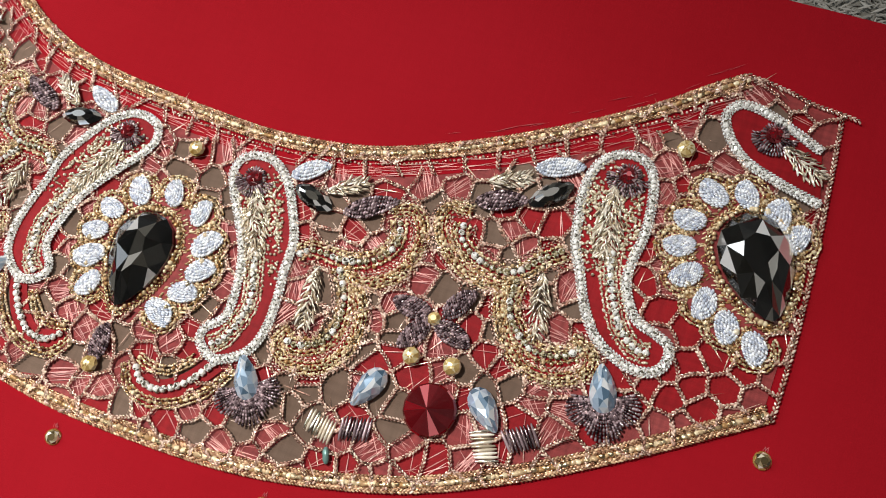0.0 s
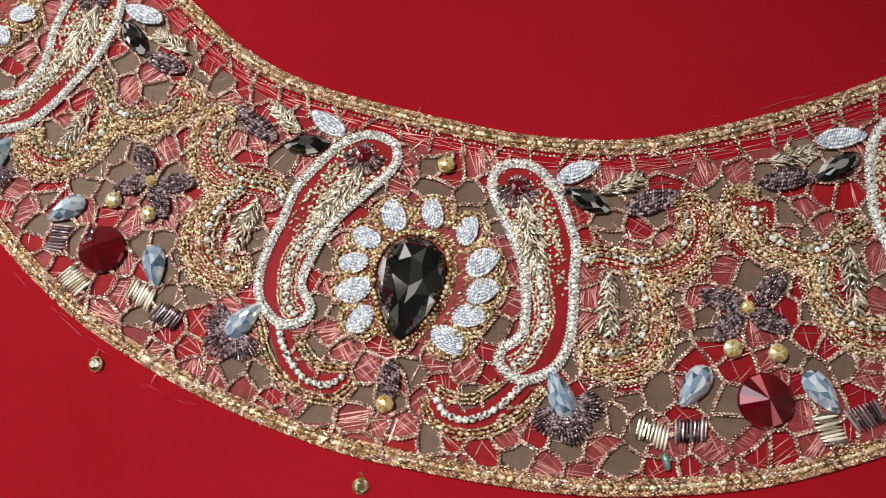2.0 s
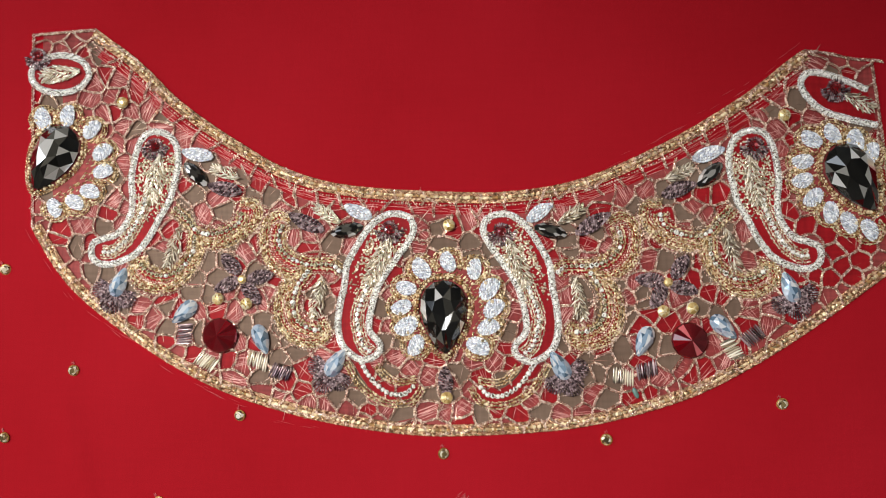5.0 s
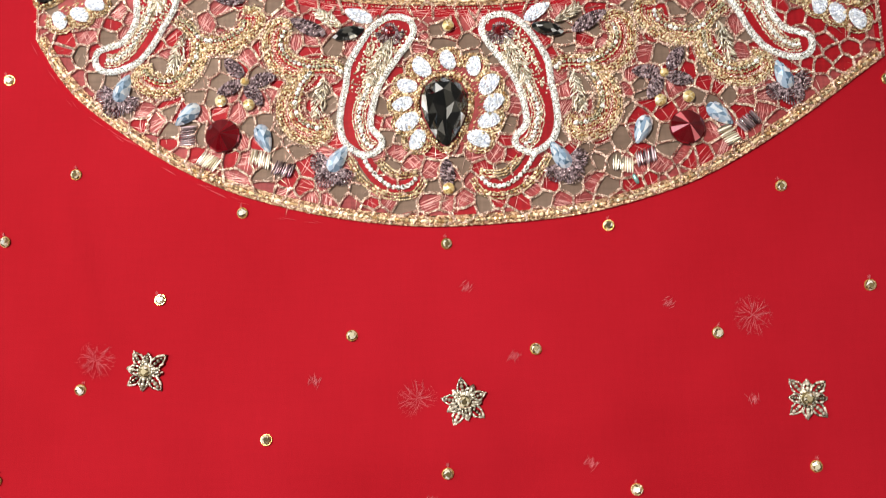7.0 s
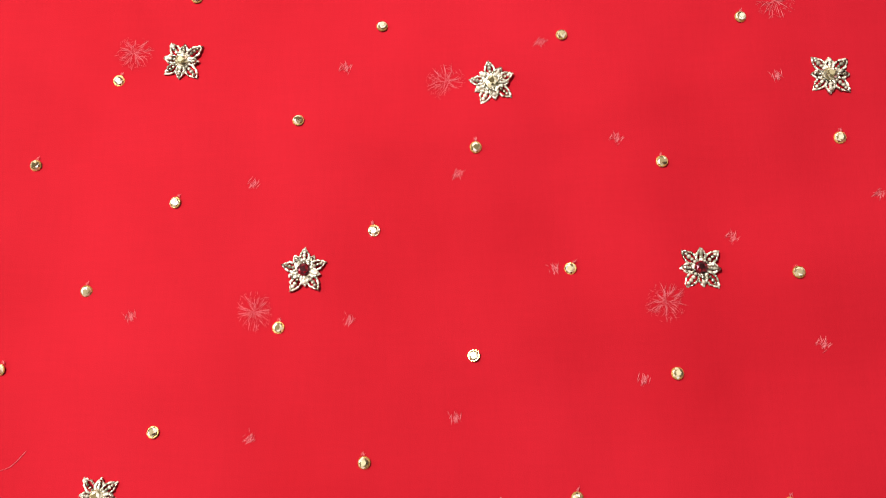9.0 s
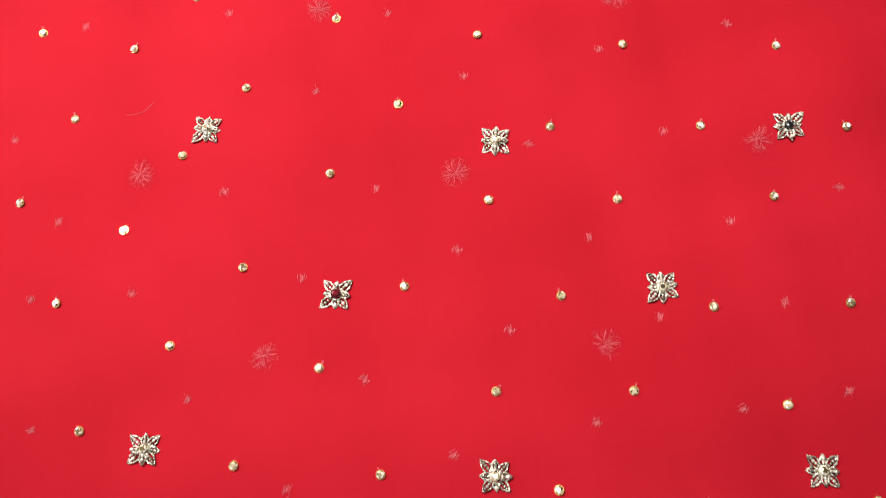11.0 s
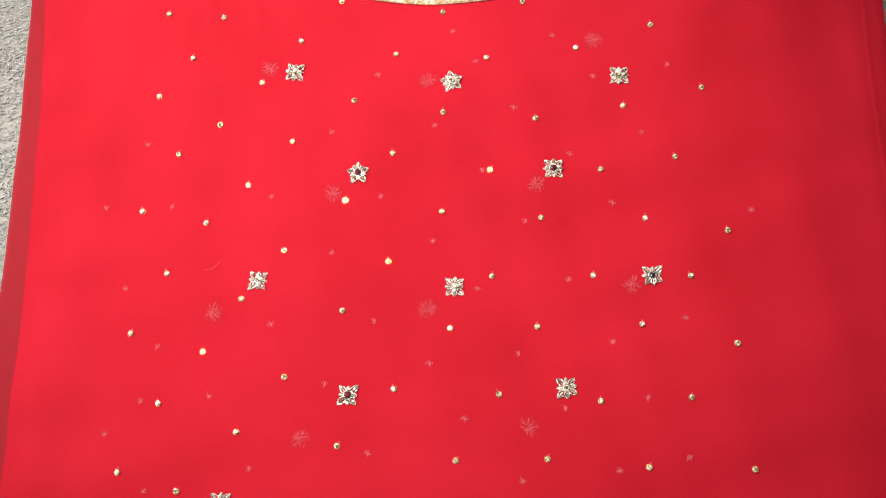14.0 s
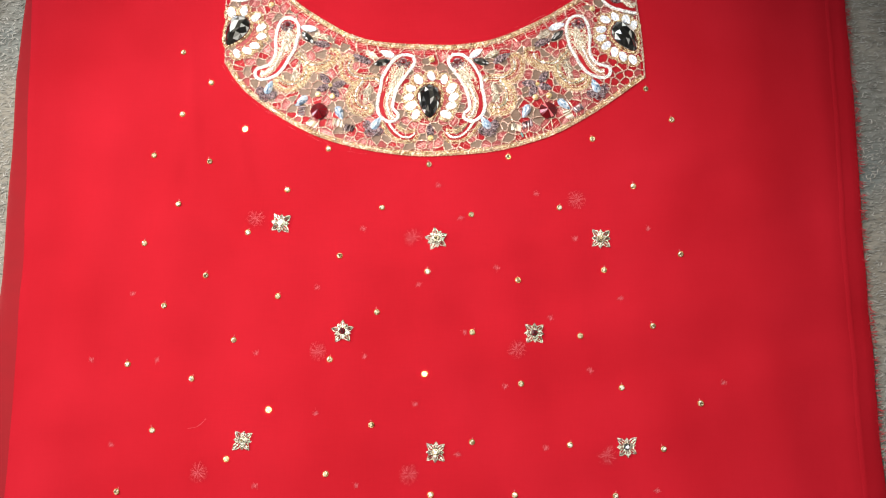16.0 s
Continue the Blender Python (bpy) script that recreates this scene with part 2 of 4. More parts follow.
def bead_shape(r, flat=0.8):
    return lathe([(r * 0.75, 0, 0), (r, r * 0.45 * flat, 1), (r * 0.8, r * 1.1 * flat, 0), (r * 0.42, r * 1.45 * flat, 0)], 7)


def scattered(shape, places, tilt=0.3):
    """One joined body from a shape and rows of (x, y, z, turn in degrees, scale) in metres, each piece a little askew."""
    base, faces = shape
    verts, made, n = [], [], len(base)
    for i, (x, y, z, turn, size) in enumerate(places):
        c, s = math.cos(radians(turn)) * size, math.sin(radians(turn)) * size
        tx, ty = rng.uniform(-tilt, tilt) * size, rng.uniform(-tilt, tilt) * size
        reach = min(1.0, 0.0009 / (abs(base[:, 0]).max() + 1e-9))
        verts.append(np.stack([x + c * base[:, 0] - s * base[:, 1], y + s * base[:, 0] + c * base[:, 1], z + size * base[:, 2] + tx * base[:, 0] * reach + ty * base[:, 1]], 1))
        made += [tuple(v + i * n for v in f) for f in faces]
    return (np.concatenate(verts) if verts else np.zeros((0, 3))), made


def merged(*shapes):
    verts, faces, n = [], [], 0
    for v, f in shapes:
        if len(v):
            verts.append(v)
            faces += [tuple(i + n for i in face) for face in f]
            n += len(v)
    return np.concatenate(verts), faces


def smooth_line(points, closed=False, steps=14):
    """A soft line through a few corner points, as an array."""
    p = [np.array(q, float) for q in points]
    n = len(p)
    out = []
    for i in range(n if closed else n - 1):
        if closed:
            a, b, c, d = p[i - 1], p[i], p[(i + 1) % n], p[(i + 2) % n]
        else:
            a, b, c, d = p[max(i - 1, 0)], p[i], p[i + 1], p[min(i + 2, n - 1)]
        for k in range(steps):
            t = k / steps
            out.append(0.5 * (2 * b + (c - a) * t + (2 * a - 5 * b + 4 * c - d) * t * t + (3 * b - a - 3 * c + d) * t**3))
    if not closed:
        out.append(p[-1])
    return np.array(out)


def spaced(line, pitch, closed=False, phase=0.0):
    """Places along a line at an even pitch, with the heading in degrees: x, y, turn."""
    pts = np.vstack([line, line[:1]]) if closed else line
    step = np.linalg.norm(np.diff(pts, axis=0), axis=1)
    run = np.r_[0, np.cumsum(step)]
    count = max(2, int(round(run[-1] / pitch)))
    at = (np.arange(count) + 0.5 + phase) * run[-1] / count
    at = at[at < run[-1]]
    x, y = np.interp(at, run, pts[:, 0]), np.interp(at, run, pts[:, 1])
    k = np.clip(np.searchsorted(run, at) - 1, 0, len(step) - 1)
    way = np.diff(pts, axis=0)[k]
    return np.stack([x, y, np.degrees(np.arctan2(way[:, 1], way[:, 0]))], 1)


def beside(line, off, closed=False):
    """The line moved to its left by off."""
    if closed:
        way = np.roll(line, -1, 0) - np.roll(line, 1, 0)
    else:
        way = np.gradient(line, axis=0)
    way /= np.linalg.norm(way, axis=1)[:, None] + 1e-12
    return line + off * np.stack([-way[:, 1], way[:, 0]], 1)


def inside(points, ring):
    """Which points lie within a closed ring."""
    p = np.asarray(points, float)
    a, c = ring, np.roll(ring, -1, 0)
    x, y = p[:, :1], p[:, 1:2]
    over = (a[:, 1] > y) != (c[:, 1] > y)
    rise = np.where(c[:, 1] == a[:, 1], 1e-9, c[:, 1] - a[:, 1])
    return (over & (x < (c[:, 0] - a[:, 0]) * (y - a[:, 1]) / rise + a[:, 0])).sum(1) % 2 == 1


def braid(line, z, closed=False, pitch=0.6, size=0.8, spread=0.34):
    """A plaited cord: stitches that lean to one side and the other by turns (mm)."""
    rows = []
    for i, (x, y, turn) in enumerate(spaced(line, pitch, closed)):
        side = 1 if i % 2 else -1
        a = radians(turn)
        rows.append(((x - side * spread * math.sin(a)) * MM, (y + side * spread * math.cos(a)) * MM, (z + rng.uniform(-0.1, 0.1)) * MM,
                     turn + side * 27 + rng.uniform(-6, 6), size * rng.uniform(0.9, 1.1)))
    return scattered(spindle(1.55 * MM, 0.78 * MM, 0.75 * MM), rows, 0.08)


def purl(line, z, pitch=0.55, closed=False, size=1.0):
    """A crinkled metal purl wire couched along a line: tiny bits of coil lying every way (mm)."""
    rows = []
    for x, y, turn in spaced(line, pitch, closed):
        rows.append(((x + rng.gauss(0, 0.14)) * MM, (y + rng.gauss(0, 0.14)) * MM, (z + rng.uniform(-0.2, 0.3)) * MM, turn + rng.gauss(0, 35), size * rng.uniform(0.75, 1.2)))
    return scattered(spindle(0.95 * MM, 0.62 * MM, 0.62 * MM, 5), rows, 0.3)


def bead_row(line, z, pitch, r, closed=False, flat=0.8):
    return scattered(bead_shape(r * MM, flat), [((x + rng.gauss(0, 0.13)) * MM, (y + rng.gauss(0, 0.13)) * MM, (z + rng.uniform(-0.15, 0.2)) * MM, rng.uniform(0, 60), rng.uniform(0.72, 1.2)) for x, y, _ in spaced(line, pitch, closed)])


def plate(ring, z, thick=0.25):
    """A thin piece of cloth of the ring's outline, from the fan of its middle (mm)."""
    n = len(ring)
    top = [(x * MM, y * MM, z * MM) for x, y in ring]
    low = [(x * MM, y * MM, (z - thick) * MM) for x, y in ring]
    return np.array(top + low), [tuple(range(n))] + [(i, i + n, (i + 1) % n + n, (i + 1) % n) for i in range(n)]


# ---- the room ----
def box(x0, x1, y0, y1, z0, z1):
    verts = [(x, y, z) for z in (z0, z1) for y in (y0, y1) for x in (x0, x1)]
    return np.array(verts), [(0, 2, 3, 1), (4, 5, 7, 6), (0, 1, 5, 4), (2, 6, 7, 3), (0, 4, 6, 2), (1, 3, 7, 5)]


GROUND_Z = -0.006
n = 60
gx, gy = np.linspace(-2.0, 2.0, n), np.linspace(-2.3, 1.8, n)
verts = [(x, y, GROUND_Z + 0.0006 * noise.noise((x * 9, y * 9, 0.3))) for y in gy for x in gx]
faces = [(j * n + i, j * n + i + 1, (j + 1) * n + i + 1, (j + 1) * n + i) for j in range(n - 1) for i in range(n - 1)]
tagged(joined("floor", verts, faces, CARPET), "grey flecked short-pile carpet with darker stains", "carpet", kind="structure")
for wall, b in (("wall_north", (-2.1, 2.1, 1.8, 1.92, -0.02, 2.6)), ("wall_south", (-2.1, 2.1, -2.42, -2.3, -0.02, 2.6)), ("wall_east", (2.0, 2.12, -2.3, 1.8, -0.02, 2.6))):
    tagged(joined(wall, *box(*b), PLASTER), "plain pale plastered room wall", "wall", kind="structure")
west = merged(box(-2.12, -2.0, -2.3, -0.4, -0.02, 2.6), box(-2.12, -2.0, 1.0, 1.8, -0.02, 2.6), box(-2.12, -2.0, -0.4, 1.0, -0.02, 0.8), box(-2.12, -2.0, -0.4, 1.0, 2.1, 2.6))
tagged(joined("wall_west", *west, PLASTER), "plain pale plastered wall with a window opening", "wall", kind="structure")
tagged(joined("ceiling", *box(-2.1, 2.1, -2.4, 1.9, 2.6, 2.7), PLASTER), "plain pale plastered ceiling", "ceiling", kind="structure")


# ---- the cloth ----
def left_edge(y):
    return float(np.interp(y, (-0.8, -0.4, -0.113, -0.080, -0.013, 0.057, 0.130, 0.17), (-0.331, -0.335, -0.340, -0.342, -0.345, -0.349, -0.349, -0.350))) + 0.0008 * noise.noise((y * 22, 1.7, 0))


def left_hem(y):
    return float(np.interp(y, (-0.8, -0.282, -0.206, -0.145, -0.081, -0.015, 0.05, 0.128, 0.17), (-0.309, -0.3165, -0.319, -0.3225, -0.3245, -0.330, -0.336, -0.343, -0.345)))


def right_edge(y):
    return float(np.interp(y, (-0.8, -0.276, -0.16, -0.090, -0.035, 0.022, 0.121, 0.17), (0.328, 0.333, 0.335, 0.336, 0.338, 0.340, 0.341, 0.3415))) + 0.0012 * noise.noise((y * 14, 4.1, 0)) + 0.0008 * noise.noise((y * 70, 9.1, 0))


TOP_Y, LOW_Y = 0.165, -0.80


def cloth_z(x, y):
    """Soft rises and folds of the cloth on the carpet; flat under the yoke."""
    z = 0.0022 * noise.noise((x * 7, y * 5, 2.0)) + 0.0009 * noise.noise((x * 22, y * 16, 5.0)) + 0.0020 * noise.noise((x * 5 + y * 3, y * 24 - x * 6, 1.0)) + 0.0014 * noise.noise((x * 30 + y * 4, y * 4, 9.0))
    # the slack that hangs in an arc below the yoke, and long faint folds
    r = math.hypot(x / 0.215, (y - 0.13) / 0.175) + 0.10 * noise.noise((x * 6, y * 6, 3.0))
    z += 0.0012 * (0.7 + noise.noise((x * 9, y * 4, 6.0))) * (math.exp(-((r - 1.10) / 0.05) ** 2) + 0.6 * math.exp(-((r - 1.30) / 0.06) ** 2)) * max(0.0, min(1.0, (0.06 - y) / 0.06))
    for cx, lean, wide, high in ((-0.255, 0.10, 0.012, 0.0016), (0.262, -0.03, 0.016, 0.0018), (0.315, 0.0, 0.006, 0.0012), (-0.31, -0.04, 0.006, 0.0009), (0.19, -0.05, 0.02, 0.0010)):
        z += high * math.exp(-((x - cx - lean * y) / (1.8 * wide)) ** 2)
    calm = max(0.0, min(1.0, (1.15 - math.hypot(x / 0.235, (y - 0.06) / 0.13)) / 0.2))
    # creases pulled out from the west end of the yoke
    crease = 0.0
    for x0, y0, x1, y1, wide, high in ((-0.205, 0.115, -0.186, -0.055, 0.005, 0.0011), (-0.160, 0.012, -0.136, -0.065, 0.0045, 0.0010), (-0.196, 0.03, -0.215, -0.06, 0.007, 0.0008), (-0.215, -0.06, -0.12, -0.10, 0.008, 0.0010)):
        t = ((x - x0) * (x1 - x0) + (y - y0) * (y1 - y0)) / ((x1 - x0) ** 2 + (y1 - y0) ** 2)
        off = math.hypot(x - x0 - t * (x1 - x0), y - y0 - t * (y1 - y0))
        crease += high * math.exp(-((off / wide) ** 2)) * max(0.0, 1 - (2 * t - 1) ** 2)
    return (1.1 * z - 0.0004) * (1 - calm) + crease


nx, ny = 190, 250
verts, faces = [], []
for j in range(ny):
    y = TOP_Y + (LOW_Y - TOP_Y) * j / (ny - 1)
    lo, hi = left_hem(y), right_edge(y)
    for i in range(nx):
        u = i / (nx - 1)
        x = lo + (hi - lo) * u
        verts.append((x, y + 0.0015 * noise.noise((x * 9, 3.3, 0)) * (j == 0), cloth_z(x, y) - (0.0012 if i in (0, nx - 1) else 0.0)))
faces = [(j * nx + i, (j + 1) * nx + i, (j + 1) * nx + i + 1, j * nx + i + 1) for j in range(ny - 1) for i in range(nx - 1)]
garment = holder("kurta_panel")
tagged(garment, "bright red sheer georgette kurta panel spread flat on carpet", "garment")
joined("front_layer", verts, faces, RED_CLOTH, garment, "bright red georgette", True)
verts = []
for j in range(ny):
    y = TOP_Y + (LOW_Y - TOP_Y) * j / (ny - 1)
    for i in range(8):
        x = left_edge(y) + (left_hem(y) + 0.012 - left_edge(y)) * i / 7
        verts.append((x, y, -0.0040 + 0.0006 * noise.noise((x * 30, y * 24, 8.0))))
faces = [(j * 8 + i, (j + 1) * 8 + i, (j + 1) * 8 + i + 1, j * 8 + i + 1) for j in range(ny - 1) for i in range(7)]
joined("back_layer", verts, faces, VEIL, garment, "single sheer red layer showing past the hem", True)
seam = [(right_edge(y) - 0.016 + 0.0006 * noise.noise((y * 30, 2, 2)), y) for y in np.arange(TOP_Y, LOW_Y, -0.004)]
verts, faces = [], []
for i, (x, y) in enumerate(seam):
    z = cloth_z(x, y)
    verts += [(x - 0.0022, y, z + 0.0001), (x, y, z + 0.0005), (x + 0.0022, y, z + 0.0001)]
    if i:
        a = 3 * i
        faces += [(a - 3, a, a + 1, a - 2), (a - 2, a + 1, a + 2, a - 1)]
joined("side_seam", verts, faces, RED_CLOTH, garment, "narrow stitched side seam", True)
places = []
for k in range(900):
    y = TOP_Y + (LOW_Y - TOP_Y) * rng.random()
    places.append((right_edge(y) + rng.uniform(-0.0005, 0.0028), y, -0.0012 + rng.uniform(-0.001, 0.0008), rng.gauss(-8, 28), rng.uniform(0.5, 1.5)))
tagged(joined("frayed_edge", *scattered(hair(0.0056, 0.00042), places), FRAY, garment, "frayed red thread ends"), kind="stuff")

# carpet pile along both sides of the cloth
places = []
for k in range(24000):
    y = rng.uniform(-0.55, 0.22)
    x = right_edge(y) + rng.uniform(0.0, 0.085) if k % 2 else left_edge(y) - rng.uniform(0.002, 0.07)
    places.append((x, y, GROUND_Z + 0.0006 + rng.uniform(0, 0.0012), rng.gauss(10, 40), rng.uniform(0.5, 1.3)))
for k in range(5000):
    places.append((rng.uniform(0.08, 0.26), TOP_Y + rng.uniform(0.0, 0.04), GROUND_Z + 0.0006 + rng.uniform(0, 0.0012), rng.gauss(10, 40), rng.uniform(0.5, 1.3)))
tagged(joined("carpet_pile", *scattered(hair(0.0040, 0.0008), places), FIBRE), "short grey carpet fibres beside the cloth", "carpet pile", kind="stuff")
# ---- crystals on the cloth ----
def crystal():
    top = holder("flatback_crystal")
    ring, stone = lathe([(2.2 * MM, 0, 0), (2.35 * MM, 0.5 * MM, 0), (2.15 * MM, 0.8 * MM, 0)], 12), lathe([(2.12 * MM, 0.75 * MM, 0), (1.7 * MM, 1.5 * MM, 1), (1.0 * MM, 1.9 * MM, 0)], 7)
    joined("setting", *ring, GOLD_CUP, top, "thin gold cup")
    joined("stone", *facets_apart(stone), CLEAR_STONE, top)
    ends = [(rng.gauss(0, 0.35) * MM, (2.7 + rng.uniform(0, 0.7)) * MM, 0.25 * MM, 90 + rng.gauss(0, 22), rng.uniform(0.6, 1.1)) for k in range(6)]
    joined("stitch", *scattered(hair(2.0 * MM, 0.3 * MM), ends, 0.0), GHOST, top, "pale pink thread end")
    return tagged(top, "small round champagne crystal stitched on red cloth", "crystal", "scattered crystals")


CRYSTALS_UPPER = [(-224.2, -13.7), (-178.7, -18.5), (-82.5, -8.2), (-1.1, -21.8), (62.4, -15.4), (160.8, -39.9), (-201.2, -54.6), (-114.2, -42.7), (-38.1, -57.5), (32.8, -63.2), (102.1, -57.6), (-144.3, -77.5), (-226.5, -86.5), (-176.1, -112.0), (-70.2, -96.8), (-1.2, -109.3), (69.1, -115.5), (135.7, -107.3), (195.2, -94.8), (-117.6, -128.7), (-206.8, -136.4), (-207.2, 76.7), (-182.0, 49.5), (-203.9, 21.9), (-151.3, 8.7), (129.8, -0.6), (174.0, 42.0), (193.6, 15.4)]
CRYSTALS_MIDDLE = [(-40.0, -140.9), (33.6, -156.1), (115.9, -158.7), (170.7, -151.0), (-150.8, -162.8), (-75.4, -177.5), (-232.0, -181.8), (-181.0, -192.7), (-2.5, -188.3), (70.5, -195.0), (145.9, -197.4), (203.6, -208.8), (-120.3, -215.7), (-42.0, -226.3), (33.4, -238.2), (106.1, -239.7), (174.4, -242.0), (-208.0, -231.5), (-150.0, -252.2), (-75.2, -262.2), (2.9, -276.4), (65.0, -276.0), (138.4, -275.8), (202.5, -290.6), (-230.9, -276.3), (-176.2, -290.8), (-115.8, -309.6), (-37.2, -319.1), (36.7, -323.6), (106.7, -329.1)]
CRYSTALS_LOWER = [(168.7, -327.2), (-205.9, -327.2), (-147.9, -347.8), (-76.6, -357.8), (6.0, -368.3), (68.6, -367.6), (136.6, -373.5), (206.3, -375.3), (-231.0, -374.5), (-188.0, -387.5), (-213.3, -432.4), (-153.1, -444.7), (-114.1, -402.5), (-46.4, -405.7), (33.8, -411.5), (98.0, -417.4), (171.9, -414.7), (-75.9, -449.5), (3.4, -452.9), (62.3, -456.5), (128.9, -457.9), (200.7, -454.4), (-238.9, -470.7)]
cuts = [crystal() for k in range(5)]
places = CRYSTALS_UPPER + CRYSTALS_MIDDLE + CRYSTALS_LOWER
for i, (x, y) in enumerate(places):
    m = pose(x * MM, y * MM, cloth_z(x * MM, y * MM), rng.uniform(-12, 12), rng.uniform(-12, 12), rng.uniform(-30, 30))
    if i < 5:
        cuts[i].matrix_basis = m
    else:
        copy_thing(cuts[rng.randrange(5)], m)


# ---- flower ornaments on the cloth ----
def petal_loop(long, wide):
    """A pointed leaf of wire bits: two edges that meet at the tip and a beaded rib, along x from the middle (mm)."""
    rows, steps = [], 6
    for side in (-1, 1):
        for k in range(steps):
            u = (k + 0.4) / steps
            x, y = 1.7 + u * long, side * wide / 2 * math.sin(math.pi * (0.12 + 0.86 * u)) ** 0.8
            slope = -side * wide / 2 * math.cos(math.pi * (0.12 + 0.86 * u)) * -2.7 / long
            rows.append((x * MM, y * MM, (0.75 - 0.3 * u) * MM, math.degrees(math.atan(slope)) + rng.gauss(0, 12), rng.uniform(0.85, 1.2)))
    rib = scattered(bead_shape(0.72 * MM), [((1.9 + u * long) * MM, rng.gauss(0, 0.1) * MM, (0.8 - 0.2 * u) * MM, 0, rng.uniform(0.8, 1.2)) for u in (0.15, 0.35, 0.55, 0.75)])
    tip = scattered(spindle(1.5 * MM, 0.8 * MM, 0.7 * MM), [((1.7 + long) * MM, 0, 0.4 * MM, rng.gauss(0, 12), 1.0)])
    return merged(scattered(spindle(1.8 * MM, 0.8 * MM, 0.9 * MM, 5), rows, 0.3), rib, tip)


LONG_LOOP = mesh_of("corner_petal", petal_loop(6.2, 3.3), ORNAMENT_WIRE)
SHORT_LOOP = mesh_of("side_petal", petal_loop(4.2, 2.8), ORNAMENT_WIRE)
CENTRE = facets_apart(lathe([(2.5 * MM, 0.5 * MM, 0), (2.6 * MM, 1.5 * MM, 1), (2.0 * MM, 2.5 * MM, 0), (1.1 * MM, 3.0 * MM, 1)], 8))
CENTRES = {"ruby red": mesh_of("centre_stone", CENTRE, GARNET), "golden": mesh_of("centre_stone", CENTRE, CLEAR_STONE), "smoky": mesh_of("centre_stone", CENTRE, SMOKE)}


def ornament(x, y, turn, colour, arms=4):
    top = holder("flower_ornament", x * MM, y * MM, cloth_z(x * MM, y * MM) + 0.1 * MM, turn)
    for k in range(arms):
        a = 360 * k / arms + rng.uniform(-7, 7)
        shared("corner_petal", LONG_LOOP, top, pose(0, 0, 0, 0, rng.uniform(-4, 2), a) @ Matrix.Scale(rng.uniform(1.0, 1.22), 4))
        shared("side_petal", SHORT_LOOP, top, pose(0, 0, 0, 0, rng.uniform(-8, 2), a + 180 / arms) @ Matrix.Scale(rng.uniform(0.98, 1.2), 4))
    shared("centre_stone", CENTRES[colour], top, pose(0, 0, 0.4 * MM, 0, 0, rng.uniform(0, 90)), colour + " faceted stone")
    return tagged(top, f"silvery wire flower ornament with {colour} centre on red cloth", "ornament", "flower ornaments")


for x, y, turn, colour, arms in (
    (-118.1, -70.7, 40, "golden", 4), (5.3, -83.0, 100, "golden", 5), (133.6, -82.6, 45, "golden", 4), (-66.1, -155.9, 22, "ruby red", 5), (81.0, -156.6, 47, "ruby red", 4),
    (-138.6, -238.3, 40, "golden", 4), (6.2, -245.9, 45, "golden", 4), (147.9, -240.8, 50, "smoky", 4), (-69.7, -322.8, 42, "ruby red", 4), (83.5, -319.8, 52, "golden", 4),
    (-156.1, -395.2, 44, "golden", 4), (5.5, -405.8, 45, "golden", 4), (149.6, -402.0, 48, "golden", 4)):
    ornament(x, y, turn, colour, arms)


# ---- stitching of the under layer, seen through the sheer cloth ----
def veiled_star(x, y, r=8.0, strokes=60):
    rows = []
    for k in range(strokes):
        a = 360 * k / 9 + rng.gauss(0, 9)
        d = rng.uniform(0.15, 0.75) * r
        rows.append((d * math.cos(radians(a)) * MM, d * math.sin(radians(a)) * MM, rng.uniform(0, 0.1) * MM, a + rng.gauss(0, 14), rng.uniform(0.6, 1.1)))
    for k in range(120):
        d, a = r * 0.95 * math.sqrt(rng.random()), rng.uniform(0, 6.28)
        rows.append((d * math.cos(a) * MM, d * math.sin(a) * MM, rng.uniform(0, 0.08) * MM, rng.uniform(0, 180), rng.uniform(0.25, 0.5)))
    ob = joined("veiled_star", *scattered(hair(5.4 * MM, 0.22 * MM), rows, 0.0), GHOST)
    ob.matrix_basis = pose(x * MM, y * MM, cloth_z(x * MM, y * MM) + 0.15 * MM, 0, 0, rng.uniform(0, 40))
    return tagged(ob, "faint pink thread star showing through sheer red cloth", "stitching", "veiled thread stars")


def veiled_dot():
    rows = [(rng.gauss(0, 1.1) * MM, rng.gauss(0, 0.9) * MM, rng.uniform(0, 0.08) * MM, 70 + rng.gauss(0, 25), rng.uniform(0.6, 1.0)) for k in range(26)]
    ob = joined("veiled_dot", *scattered(hair(3.4 * MM, 0.3 * MM), rows, 0.0), GHOST)
    return tagged(ob, "faint pink thread dot showing through sheer red cloth", "stitching", "veiled thread dots")


for x, y in ((-138.5, -65.9), (-12.7, -82.0), (115.5, -51.0), (-85.0, -171.4), (67.6, -169.1), (-171.0, -261.9), (-13.3, -262.2), (132.9, -246.8), (-103.9, -351.8), (56.3, -346.5), (-202.2, -446.9), (-21.0, -434.3), (131.1, -433.6)):
    veiled_star(x, y)
VEILED_A = [(-52.2, -74.6), (24.4, -65.8), (84.3, -45.5), (113.8, -82.3), (170.7, -74.3), (52.7, -105.8), (-8.0, -119.4), (-87.4, -121.1), (-232.7, -126.6), (27.6, -156.1), (94.1, -144.8), (147.7, -129.5), (221.8, -192.7), (-132.6, -172.6), (-48.9, -174.8), (-259.9, -178.7), (-209.4, -178.4), (58.4, -196.5), (-9.5, -210.3), (-84.5, -217.8), (123.1, -184.5), (22.7, -247.2), (88.0, -241.6), (-238.4, -242.1), (-52.4, -270.1), (-127.6, -271.1), (168.8, -271.6), (6.5, -38.5)]
